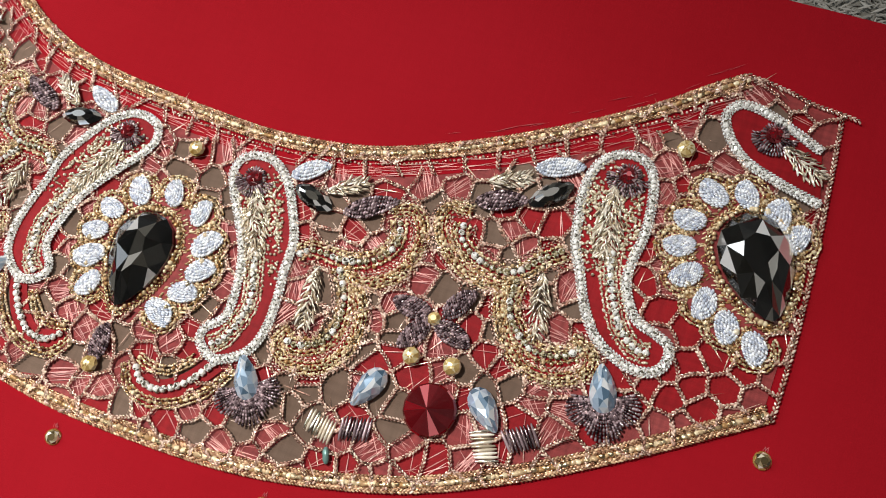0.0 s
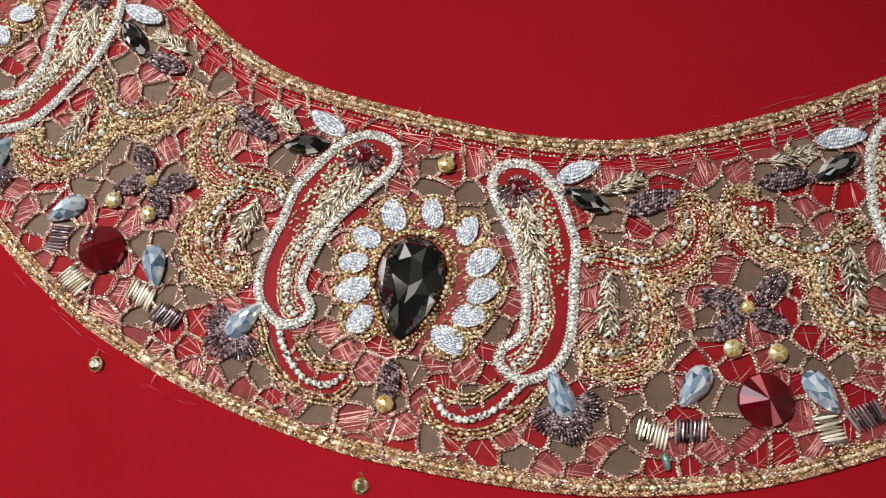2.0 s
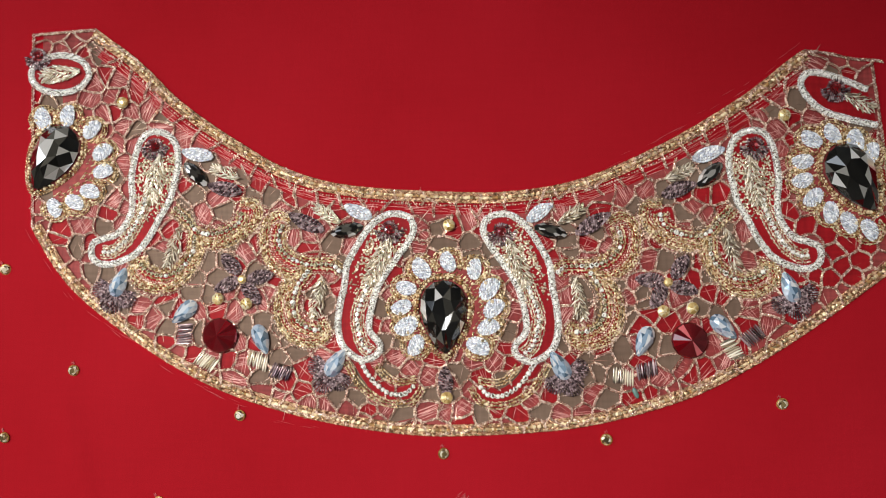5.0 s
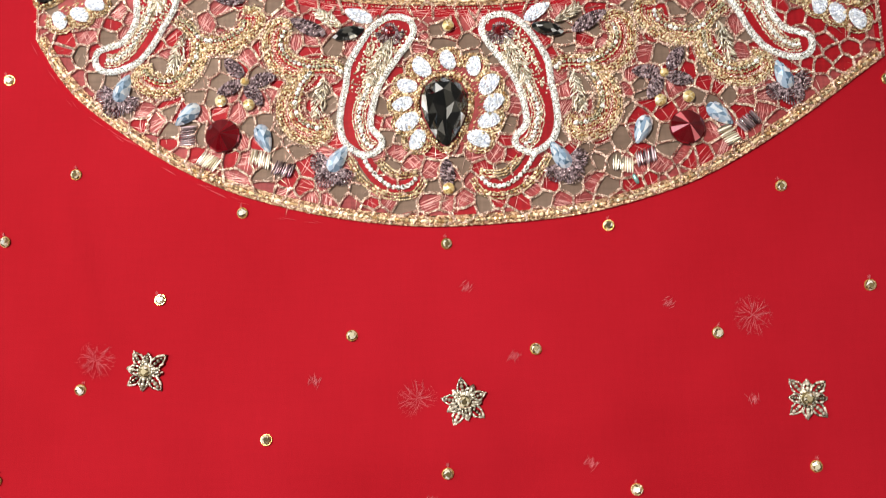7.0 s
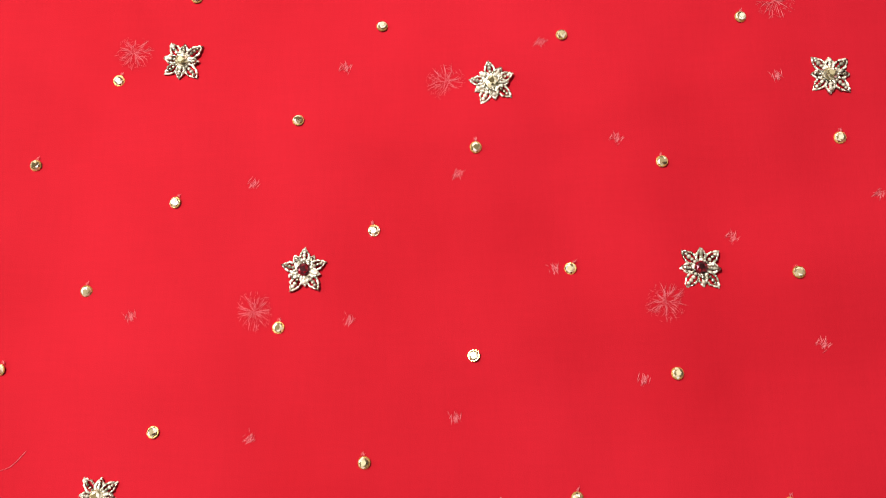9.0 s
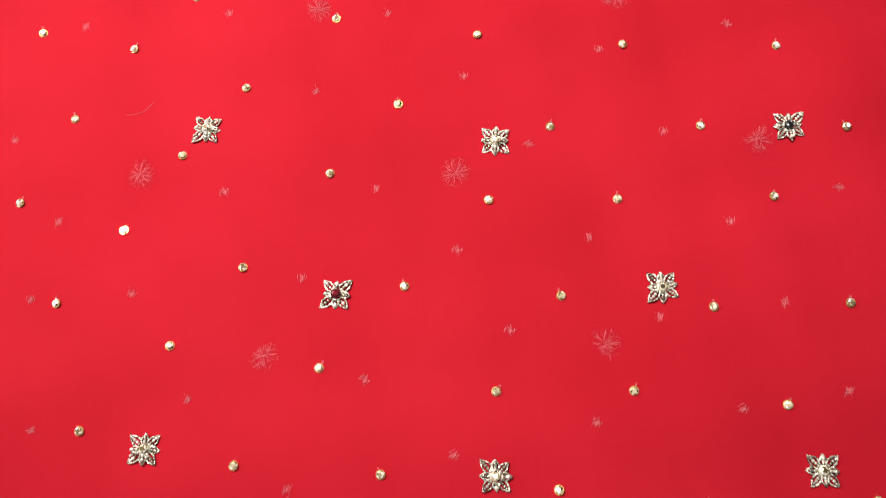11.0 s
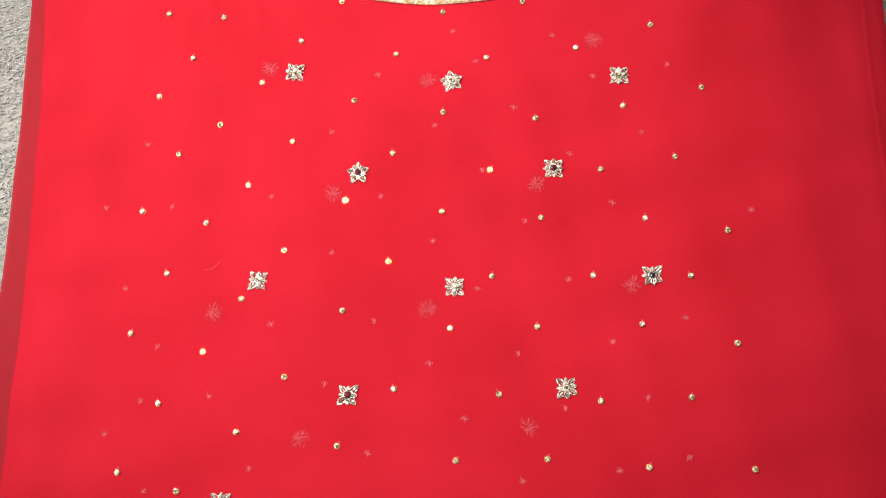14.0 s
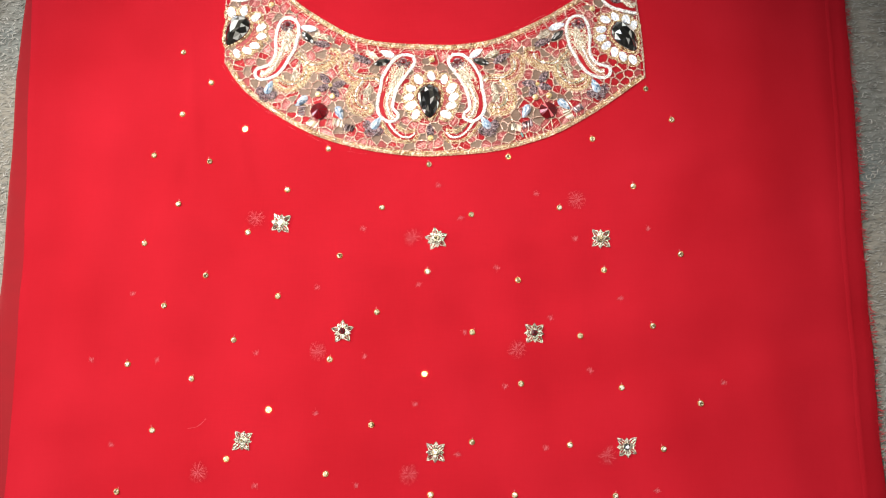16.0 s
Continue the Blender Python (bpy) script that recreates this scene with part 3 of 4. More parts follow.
VEILED_B = [(117.3, -287.5), (50.5, -294.7), (-12.1, -301.2), (-210.4, -286.1), (-87.2, -314.4), (-169.2, -322.1), (81.9, -333.4), (12.6, -339.9), (139.1, -326.9), (-219.4, -325.0), (-243.6, -347.7), (-138.0, -372.5), (-54.8, -362.9), (163.8, -367.3), (116.6, -375.0), (51.3, -381.6), (-211.2, -387.0), (-170.5, -421.4), (-89.4, -412.5), (-13.2, -396.4), (23.6, -428.8), (83.2, -422.5), (-53.6, -447.3), (141.5, -417.2), (-138.3, -465.5), (52.9, -469.7), (175.5, -467.7)]
dots = [veiled_dot() for k in range(5)]
for i, (x, y) in enumerate(VEILED_A + VEILED_B):
    m = pose(x * MM, y * MM, cloth_z(x * MM, y * MM) + 0.12 * MM, 0, 0, rng.uniform(-40, 40))
    if i < 5:
        dots[i].matrix_basis = m
    else:
        copy_thing(dots[i % 5], m)
for x0, y0, x1, y1 in ((-167.7, -222.6, -181.3, -230.1), (-88.2, -415.1, -106.1, -435.7)):
    line = smooth_line([(x0, y0), ((x0 + x1) / 2 + 1, (y0 + y1) / 2 - 2), (x1, y1)])
    rows = [(x * MM, y * MM, cloth_z(x * MM, y * MM) + 0.2 * MM, turn, 1.0) for x, y, turn in spaced(line, 2.0)]
    tagged(joined("loose_thread", *scattered(spindle(2.4 * MM, 0.3 * MM, 0.2 * MM, 4), rows), GHOST), "thin loose pink thread caught under red cloth", "thread", "loose threads")

# ---- the embroidered yoke ----
yoke = holder("embroidered_yoke")
tagged(yoke, "gold lace neck yoke with beaded paisleys and big crystals", "neck yoke")
NECK = [(0, 81.6), (20, 81.5), (42, 84.2), (60, 89.5), (80, 98.5), (100, 109.5), (120, 122.5), (133, 133), (141, 139)]
FOOT = [(0, -14.8), (28.6, -13.3), (52, -10.6), (76, -4.9), (99.6, 3.5), (123, 16.2), (146, 31.4), (173.4, 51.5)]
SIDE = [(173.4, 51.5), (173, 72.5), (171.5, 96), (169, 122), (167.6, 134.9)]


NECK_WEST = [(-148, 150), (-141, 145), (-133, 139.3), (-124, 131.5), (-112, 120), (-97, 109), (-84, 100.8), (-71, 93.2), (-56, 87.5), (-41, 84.3), (-21, 82.5)]
FOOT_WEST = [(-171.2, 66.2), (-159.8, 49.0), (-146.2, 35.5), (-120.0, 17.0), (-94.3, 3.3), (-69.2, -5.2), (-44.3, -10.8), (-20, -14.0)]
neck_line, foot_line, side_line = smooth_line(NECK_WEST + NECK), smooth_line(FOOT_WEST + FOOT), smooth_line(SIDE)
top_line = smooth_line([(141, 139), (152, 137.5), (160, 135.5), (167.6, 134.9), (172.4, 134.2)])
west_side = smooth_line([(-171.2, 66.2), (-173, 101), (-174.6, 138), (-175, 148)])
west_top = smooth_line([(-148, 150), (-162, 149), (-175, 148)])
ring = np.vstack([foot_line, side_line[1:], top_line[::-1][15:], neck_line[::-1][1:], west_top[1:], west_side[::-1][1:-1]])


def yoke_part(name, shape, mat, label="", parent=None, kind=""):
    ob = joined(name, *shape, mat, parent or yoke, label)
    return tagged(ob, kind=kind) if kind else ob


# ground cloth of the yoke, filled in strips between its lower and upper edge
cols = np.linspace(-171, 171, 120)
low = np.interp(cols, foot_line[:, 0], foot_line[:, 1])
high = np.interp(cols, np.r_[-175, neck_line[:, 0], 167.6, 169, 171.5], np.r_[148, neck_line[:, 1], 134.9, 122, 96])
verts = [(x * MM, (a + (b - a) * k / 12) * MM, 0.3 * MM) for x, a, b in zip(cols, low, high) for k in range(13)]
faces = [(i * 13 + k, (i + 1) * 13 + k, (i + 1) * 13 + k + 1, i * 13 + k + 1) for i in range(119) for k in range(12)]
joined("ground_cloth", verts, faces, PINK_GAUZE, yoke, "rose red gauze ground")

# borders: a plaited cord on each side of a flat row of gold
for name, line, out in (("neck_border", neck_line, -1), ("foot_border", foot_line, 1)):
    cords = [braid(beside(line, out * o), z, size=0.82, pitch=0.5, spread=0.3) for o, z in ((0.35, 0.95), (3.65, 0.95))]
    cords += [braid(beside(line, out * o), 0.75, size=0.6, pitch=0.5, spread=0.15) for o in (1.1, 2.9)]
    yoke_part(name, merged(*cords), BORDER_THREAD, "plaited rose gold cords", kind="stuff")
    rows = []
    for k, (x, y, turn) in enumerate(spaced(beside(line, out * 2.0), 1.02)):
        rows.append((x * MM, y * MM, (1.05 + rng.uniform(-0.1, 0.1)) * MM, turn + (16 if k % 2 else -16) + rng.gauss(0, 7), rng.uniform(0.85, 1.15)))
    yoke_part("border_core", scattered(spindle(1.75 * MM, 1.35 * MM, 0.8 * MM, 6), rows, 0.3), GOLD, "gold core of the border", kind="stuff")
for edge, rim in ((side_line, top_line), (west_side, west_top)):
    yoke_part("side_border", merged(braid(edge, 0.9), braid(rim, 0.9)), ROSE_THREAD, "plaited rose gold cord", kind="stuff")
yoke_part("neck_braid", bead_row(beside(neck_line, -5.2), 0.5, 1.2, 0.45), ROSE_THREAD, kind="stuff")

band = np.vstack([beside(neck_line, -4.2)[12:-12], beside(neck_line, -9.0)[12:-12][::-1]])
n_band = len(band) // 2
verts = [(x * MM, y * MM, 0.42 * MM) for x, y in band]
faces = [(k, k + 1, 2 * n_band - 2 - k, 2 * n_band - 1 - k) for k in range(n_band - 1)]
joined("neck_band", verts, faces, RED_CLOTH, yoke, "plain red strip below the neck border")
struts = []
for x, y, turn in spaced(beside(neck_line, -6.6), 9.5):
    a = radians(turn + 90 + rng.gauss(0, 26))
    reach = rng.uniform(2.6, 4.0)
    struts.append(braid(np.array([(x - reach * math.cos(a), y - reach * math.sin(a)), (x, y), (x + reach * math.cos(a), y + reach * math.sin(a))]), 1.2, size=0.75, pitch=0.55))
yoke_part("strut_lace", merged(*struts), ROSE_THREAD, "short plaited struts below the neck border", kind="stuff")
rows = []
for off in (-5.6, -6.4, -7.1, -7.9, -8.6):
    for x, y, turn in spaced(beside(neck_line, off), 4.2, phase=rng.random()):
        if rng.random() < 0.8:
            rows.append((x * MM, (y + rng.gauss(0, 0.25)) * MM, rng.uniform(0.55, 0.8) * MM, turn + rng.gauss(0, 4), rng.uniform(0.7, 1.3)))
yoke_part("drawn_threads", scattered(hair(7.0 * MM, 0.2 * MM), rows, 0.05), PINK_THREAD, "rose silk threads along the neck strip", kind="stuff")
covers_band = band

PAISLEY_A = [(16.2, 71.5), (23.8, 72.7), (31.0, 68.0), (36.9, 59.3), (40.4, 52.2), (41.4, 44.0), (43.0, 35.7), (43.6, 26.9), (41.2, 19.3), (33.9, 14.4), (27.9, 16.6), (26.8, 20.6), (30.8, 25.5), (31.1, 31.0), (28.9, 40.7), (26.0, 47.1), (21.4, 53.9), (15.9, 61.6), (13.9, 66.8)]
PAISLEY_A_IN = [(31.0, 46.3), (32.6, 42.1), (35.9, 32.9), (35.4, 26.0), (33.4, 20.1), (30.1, 17.3)]
PAISLEY_B = [(117.0, 105.8), (123.3, 106.2), (127.3, 101.9), (129.4, 93.8), (130.1, 85.9), (129.5, 79.3), (129.6, 73.6), (131.7, 68.4), (135.5, 63.9), (141.1, 62.1), (145.2, 60.0), (145.3, 54.9), (141.6, 52.0), (135.5, 52.2), (127.2, 56.2), (121.5, 63.6), (117.9, 70.8), (114.2, 77.7), (112.5, 84.6), (111.0, 93.0), (112.3, 101.3)]
PAISLEY_B_IN = [(123.8, 79.5), (125.2, 73.4), (129.1, 65.3), (132.8, 60.0), (137.5, 56.7), (141.3, 57.0)]
PAISLEY_C = [(165.5, 122.7), (157.0, 126.4), (148.3, 129.4), (142.3, 129.5), (139.6, 125.2), (142.5, 119.3), (147.9, 114.5), (155.6, 111.6), (162.9, 109.7), (169.0, 108.4)]
SCROLLS = [
    [(66.8, 68.4), (68.6, 62.2), (65.3, 56.0), (57.4, 52.3), (47.0, 52.0), (43.1, 48.9)],
    [(63.7, 69.8), (69.2, 72.1), (73.7, 68.3), (74.6, 61.9), (72.2, 53.6), (64.4, 48.2), (57.9, 49.2)],
    [(55.8, 50.1), (60.4, 43.5), (62.1, 35.9), (59.9, 29.3), (53.6, 26.1), (50.0, 26.4)],
    [(62.9, 46.8), (67.3, 39.4), (67.3, 29.8), (61.3, 22.3), (52.5, 20.9), (48.1, 24.9), (50.2, 29.8)],
    [(84.0, 73.6), (85.1, 68.9), (92.3, 64.9), (101.2, 64.9), (107.5, 71.2), (112.2, 75.3)],
    [(84.9, 77.6), (78.7, 76.5), (77.5, 71.3), (82.6, 64.7), (90.9, 60.3), (99.8, 60.3), (102.0, 62.8)],
    [(103.1, 64.0), (103.7, 56.2), (108.4, 50.1), (114.9, 47.1), (121.8, 48.9), (125.1, 52.5)],
    [(100.3, 58.9), (103.2, 51.3), (111.0, 43.3), (120.6, 42.1), (127.9, 46.7), (127.5, 51.9), (121.7, 53.5)],
]
HOOK = [[(12.7, 4.8), (16.4, 1.3), (22.8, 1.3), (29.4, 6.3), (34.6, 14.0)], [(9.2, 4.3), (14.3, -2.0), (24.5, -2.1), (34.1, 4.1), (40.1, 13.7)], [(12.3, 7.2), (17.1, 6.0), (22.7, 7.0), (28.2, 12.4)]]


def pear_ring(long, wide, steps=28):
    """A drop's outline, tip towards -y, its middle at 0 (mm)."""
    out = []
    for k in range(steps):
        a = 2 * math.pi * k / steps
        y = math.cos(a)
        fat = math.sin(a) * (1 - 0.42 * (1 - y) / 2 * (1.0 - 0.35 * y))
        out.append((wide / 2 * fat * 1.12, long / 2 * y))
    return np.array(out)


def pear_stone(long, wide, high, n=9):
    """A cut drop: smooth girdle, crown facets and a broken-up table (mm)."""
    verts, faces = [], []
    girdle, crown, table = pear_ring(long, wide, 2 * n), pear_ring(long * 0.80, wide * 0.80, 2 * n), pear_ring(long * 0.46, wide * 0.46, 2 * n)
    for z in (0.0, 0.16):
        verts += [(x * MM, y * MM, z * high * MM) for x, y in girdle]
    verts += [(x * MM, (y + 0.012 * long) * MM, 0.62 * high * MM) for x, y in crown[1::2]]
    verts += [(x * MM, (y + 0.03 * long) * MM, high * MM) for x, y in table[::2]]
    faces += [(k, 2 * n + k, 2 * n + (k + 1) % (2 * n), (k + 1) % (2 * n)) for k in range(2 * n)]
    g, m, t = 2 * n, 4 * n, 5 * n
    for k in range(n):
        p, q, r, far = g + 2 * k, g + 2 * k + 1, g + (2 * k + 2) % (2 * n), (k + 1) % n
        faces += [(p, m + k, q), (q, m + k, r), (r, m + k, t + far, m + far) if k % 2 else (r, m + k, m + far), (m + k, t + k, t + far)]
        if not k % 2:
            faces.append((m + k, t + far, m + far))
    hub = len(verts)
    verts.append((0.05 * wide * MM, -0.02 * long * MM, high * 1.04 * MM))
    faces += [(t, hub, t + 2, t + 1), (t + 2, hub, t + 4, t + 3), (t + 4, hub, t + 5), (t + 5, hub, t + 7, t + 6), (t + 7, hub, t, t + 8)]
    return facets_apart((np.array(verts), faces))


def wire_leaf(long, wide, wires, slant=35, beads=0):
    """A leaf or petal packed with slanting wires across it, along x; with beads, each wire is a row of tiny beads (mm)."""
    rows = []
    for k in range(wires):
        u = (k + 0.5) / wires * 2 - 1
        half = max(0.12, 1 - u * u) ** 0.62 * (1 - 0.15 * u)
        a = 90 - slant + rng.uniform(-6, 6)
        if beads:
            across = max(2, int(round(beads * half)))
            for j in range(across):
                d = ((j + 0.5) / across - 0.5) * wide * half
                rows.append(((u * long / 2 + d * math.cos(radians(a)) * 0.6) * MM, d * MM, (0.35 + 0.55 * half * (1 - (2 * d / wide) ** 2)) * MM, a, rng.uniform(0.85, 1.15)))
        else:
            rows.append((u * long / 2 * 0.95 * MM, rng.uniform(-0.2, 0.2) * MM, (0.35 + 0.45 * half) * MM, a, half * rng.uniform(0.92, 1.08)))
    if beads:
        return scattered(spindle(wide / beads * 1.3 * MM, long / wires * 1.12 * MM, 0.9 * MM, 5), rows, 0.25)
    return scattered(spindle(wide * 1.12 * MM, long / wires * 1.05 * MM, 0.8 * MM), rows)


def wire_block(name, x, y, turn, mat, label, lean, long=8.4, wide=6.6, wires=9):
    """A block of wires laid side by side, each a part of its own."""
    top = holder(name, x * MM, y * MM, 1.0 * MM, turn)
    top.parent = yoke
    wire = mesh_of("wire", spindle(wide * MM, long / wires * 0.95 * MM, 0.9 * MM, 6), mat)
    for k in range(wires):
        shared("wire", wire, top, pose(((k + 0.5) / wires - 0.5) * long * MM, rng.uniform(-0.2, 0.2) * MM, 0.5 * MM, rng.uniform(-8, 8), rng.uniform(-3, 3), 90 + lean + rng.uniform(-4, 4)))
    return tagged(top, label)


def wire_tuft(long, wide, bits):
    """A feather of short bugles laid herringbone along x, thicker at its middle (mm)."""
    rows, per = [], max(3, int(wide / 1.9))
    lines = max(4, bits // (2 * per) + 3)
    for k in range(lines):
        u = (k + 0.5) / lines * 2 - 1
        half = wide / 2 * max(0.15, 1 - u * u) ** 0.5
        for side in (-1, 1):
            for j in range(per):
                d = (j + 0.5) / per * half
                if d > half - 0.2 and per > 3:
                    continue
                rows.append(((u * long / 2 + d * 0.75 + rng.gauss(0, 0.25)) * MM, (side * d + rng.gauss(0, 0.2)) * MM, (0.4 + 0.8 * (1 - d / (half + 0.1)) + rng.uniform(-0.15, 0.25)) * MM, side * 30 + rng.gauss(0, 13), rng.uniform(0.6, 1.2)))
    return scattered(spindle(2.7 * MM, 0.56 * MM, 0.56 * MM, 5), rows, 0.2)


def wire_fan(x, y, heading):
    """Three scalloped lobes of beaded rays, opening along the heading."""
    top = holder("wire_fan", x * MM, y * MM, 1.1 * MM, heading)
    top.parent = yoke
    for lobe in (-68, 0, 68):
        rows = []
        for k in range(11):
            off = (k - 5) / 5
            a = lobe + off * 31
            reach = 10.6 - 1.9 * off * off - (0.8 if lobe else 0.0)
            for j in range(8):
                r = 3.2 + (reach - 3.2) * (j + 0.5) / 8
                rows.append((r * math.cos(radians(a)) * MM, r * math.sin(radians(a)) * MM, (0.5 + 0.35 * (1 - off * off) + rng.uniform(-0.08, 0.08)) * MM, a + rng.gauss(0, 6), rng.uniform(0.85, 1.15)))
        joined("fan_leaf", *scattered(spindle(1.0 * MM, 0.74 * MM, 0.74 * MM, 5), rows, 0.2), AUBERGINE, top)
    return tagged(top, "aubergine beaded wire fan")


BRILLIANT = lathe([(1.0 * MM, 0, 0), (1.06 * MM, 0.5 * MM, 0), (0.72 * MM, 1.0 * MM, 1), (0.4 * MM, 1.2 * MM, 0)], 6)
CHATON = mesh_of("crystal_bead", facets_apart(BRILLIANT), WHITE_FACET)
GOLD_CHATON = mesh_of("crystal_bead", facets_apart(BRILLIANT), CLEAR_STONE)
SILVER_PETAL = mesh_of("silver_petal", wire_leaf(8.8, 6.8, 17, 32, 8), SILVER)
PURPLE_LEAF = mesh_of("purple_leaf", wire_leaf(11.2, 6.0, 18, 30, 7), AUBERGINE)
covers = [covers_band]


def on_yoke(name, shape, mat, x, y, turn, z=1.2, label="", parent=None):
    ob = joined(name, *shape, mat, parent or yoke, label)
    ob.matrix_basis = pose(x * MM, y * MM, z * MM, 0, 0, turn)
    return ob


def red_seed(x, y, parent, turn):
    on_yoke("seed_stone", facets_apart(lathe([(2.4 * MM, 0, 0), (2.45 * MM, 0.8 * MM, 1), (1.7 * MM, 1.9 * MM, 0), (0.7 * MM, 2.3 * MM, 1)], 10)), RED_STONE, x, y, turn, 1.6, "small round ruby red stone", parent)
    rows = [(r * math.cos(radians(a)) * MM, r * math.sin(radians(a)) * MM, z * MM, a + rng.gauss(0, 10), rng.uniform(0.8, 1.2)) for r, z in ((3.0, 0.7), (4.2, 0.5), (5.3, 0.3)) for a in range(turn if r < 4 else 185, (turn + 350) if r < 4 else 365, int(44 / r))]
    on_yoke("seed_fringe", scattered(spindle(1.5 * MM, 0.62 * MM, 0.62 * MM), rows, 0.2), AUBERGINE, x, y, 0, 1.5, "dark aubergine wire fringe", parent)


def paisley(points, s, inner, seed, feather, closed=True):
    top = holder("beaded_paisley")
    top.parent = yoke
    line = smooth_line([(s * x, y) for x, y in points], closed, 8)
    covers.append(line)
    line_out = line
    joined("satin_ground", *plate(line, 1.1), RED_SATIN, top, "red satin ground")
    for x, y, turn in spaced(line, 1.4, closed):
        shared("crystal_bead", CHATON, top, pose(x * MM, y * MM, 1.2 * MM, rng.uniform(-10, 10), rng.uniform(-10, 10), rng.uniform(0, 90)) @ Matrix.Scale(rng.uniform(0.75, 0.95), 4))
    out = beside(line, 0.95, closed)
    joined("silver_cord", *merged(braid(out, 1.5, closed, 0.5, 0.62, 0.22), braid(beside(line, -0.95, closed), 1.5, closed, 0.5, 0.62, 0.22)), WHITE_BEAD, top, "fine silver cord")
    if inner:
        line = smooth_line([(s * x, y) for x, y in inner])
        for x, y, turn in spaced(line, 2.0):
            shared("crystal_bead", CHATON, top, pose(x * MM, y * MM, 1.2 * MM, rng.uniform(-10, 10), rng.uniform(-10, 10), turn))
        joined("inner_cord", *merged(purl(beside(line, 1.5), 1.3), purl(beside(line, -1.5), 1.3), bead_row(beside(line, 0.8), 1.3, 1.7, 0.6), bead_row(beside(line, -0.8), 1.3, 1.7, 0.6), purl(beside(line, 2.5), 1.2), purl(beside(line, -2.5), 1.2)), PALE_GOLD, top, "pale gold cord")
    red_seed(s * seed[0], seed[1], top, 200)
    (x0, y0), (x1, y1) = feather
    long, heading = math.hypot(x1 - x0, y1 - y0) * 1.3, math.degrees(math.atan2(y1 - y0, s * (x1 - x0)))
    tagged(on_yoke("wire_feather", wire_tuft(long * 1.0, 7.6, 150) if closed else wire_tuft(long * 0.85, 6.0, 70), CHAMPAGNE, s * (x0 + x1) / 2, (y0 + y1) / 2, heading, 1.2, "pale gold wire feather", top), kind="stuff")
    if closed and inner:
        turned, rows = radians(heading), []
        for k in range(750):
            u, v = rng.triangular(-0.9, 0.95, -0.2) * long, rng.uniform(-8.0, 8.0)
            rows.append(((s * (x0 + x1) / 2 + u * math.cos(turned) - v * math.sin(turned)) * MM, ((y0 + y1) / 2 + u * math.sin(turned) + v * math.cos(turned)) * MM, rng.uniform(1.1, 1.3) * MM, rng.uniform(0, 60), rng.uniform(0.7, 1.3)))
        held = inside([(x / MM, y / MM) for x, y, *_ in rows], line_out)
        rows = [row for row, ok in zip(rows, held) if ok]
        tagged(joined("bead_filling", *scattered(bead_shape(0.42 * MM), rows), PALE_GOLD, top, "pale gold bead filling"), kind="stuff")
    return tagged(top, "silver beaded paisley on red satin")


def drop_stone(name, x, y, turn, long, wide, high, mat, label, parent=None, z=1.4):
    return on_yoke(name, pear_stone(long, wide, high), mat, x, y, turn, z, label, parent)


def stone_flower(x, y, turn, petals):
    """A large smoky drop ringed by silver petals in a scalloped gold edge."""
    top = holder("crystal_flower")
    top.parent = yoke
    hoop = pear_ring(31.0, 22.4, 40)
    c, sn = math.cos(radians(turn)), math.sin(radians(turn))
    hoop = np.stack([x + c * hoop[:, 0] - sn * hoop[:, 1], y + sn * hoop[:, 0] + c * hoop[:, 1]], 1)
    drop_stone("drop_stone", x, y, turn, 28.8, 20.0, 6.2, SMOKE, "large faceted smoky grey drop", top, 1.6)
    joined("gold_hoop", *merged(bead_row(hoop, 1.4, 1.35, 0.75, True), braid(beside(hoop, 1.2, True), 1.3, True)), GOLD, top, "gold bead hoop around the stone")
    base = []
    for px, py in petals:
        a = math.degrees(math.atan2(py - y, px - x))
        shared("silver_petal", SILVER_PETAL, top, pose(px * MM, py * MM, 1.3 * MM, 0, 0, a + rng.uniform(-14, 14)) @ Matrix.Scale(rng.uniform(0.92, 1.1), 4), "")
        arc = [(px + 5.2 * math.cos(radians(a + b)), py + 4.6 * math.sin(radians(a + b))) for b in range(-125, 126, 25)]
        line = smooth_line(arc)
        joined("scallop", *merged(bead_row(line, 1.2, 1.6, 0.56), purl(line, 1.2, 0.5), purl(beside(line, -1.0), 1.0, 0.45), purl(beside(line, 1.0), 1.0, 0.45)), GOLD, top)
        base.append((px + 3.6 * math.cos(radians(a)), py + 3.6 * math.sin(radians(a))))
        if rng.random() < 0.55:
            on_yoke("glint_bead", bead_shape(0.95 * MM), PALE_GOLD, px + 2.6 * math.cos(radians(a + 95)), py + 2.6 * math.sin(radians(a + 95)), 0, 1.5, "", top)
    fill = []
    for px, py in petals:
        for k in range(34):
            u, v = rng.uniform(-0.1, 0.75), rng.gauss(0, 3.2)
            d = math.hypot(px - x, py - y)
            fill.append((((px + (x - px) * u * 0.45) - (py - y) / d * v) * MM, ((py + (y - py) * u * 0.45) + (px - x) / d * v) * MM, 1.1 * MM, rng.uniform(0, 60), rng.uniform(0.7, 1.2)))
    tagged(joined("gold_filling", *scattered(spindle(1.5 * MM, 0.6 * MM, 0.6 * MM, 4), fill), GOLD, top, "gold bead filling between petals"), kind="stuff")
    hull = sorted(base, key=lambda p: math.atan2(p[1] - y, p[0] - x))
    joined("satin_ground", *plate(np.array(hull), 1.0), PINK_GAUZE, top)
    covers.append(np.array(hull))
    return tagged(top, "smoky drop crystal ringed by silver petals")


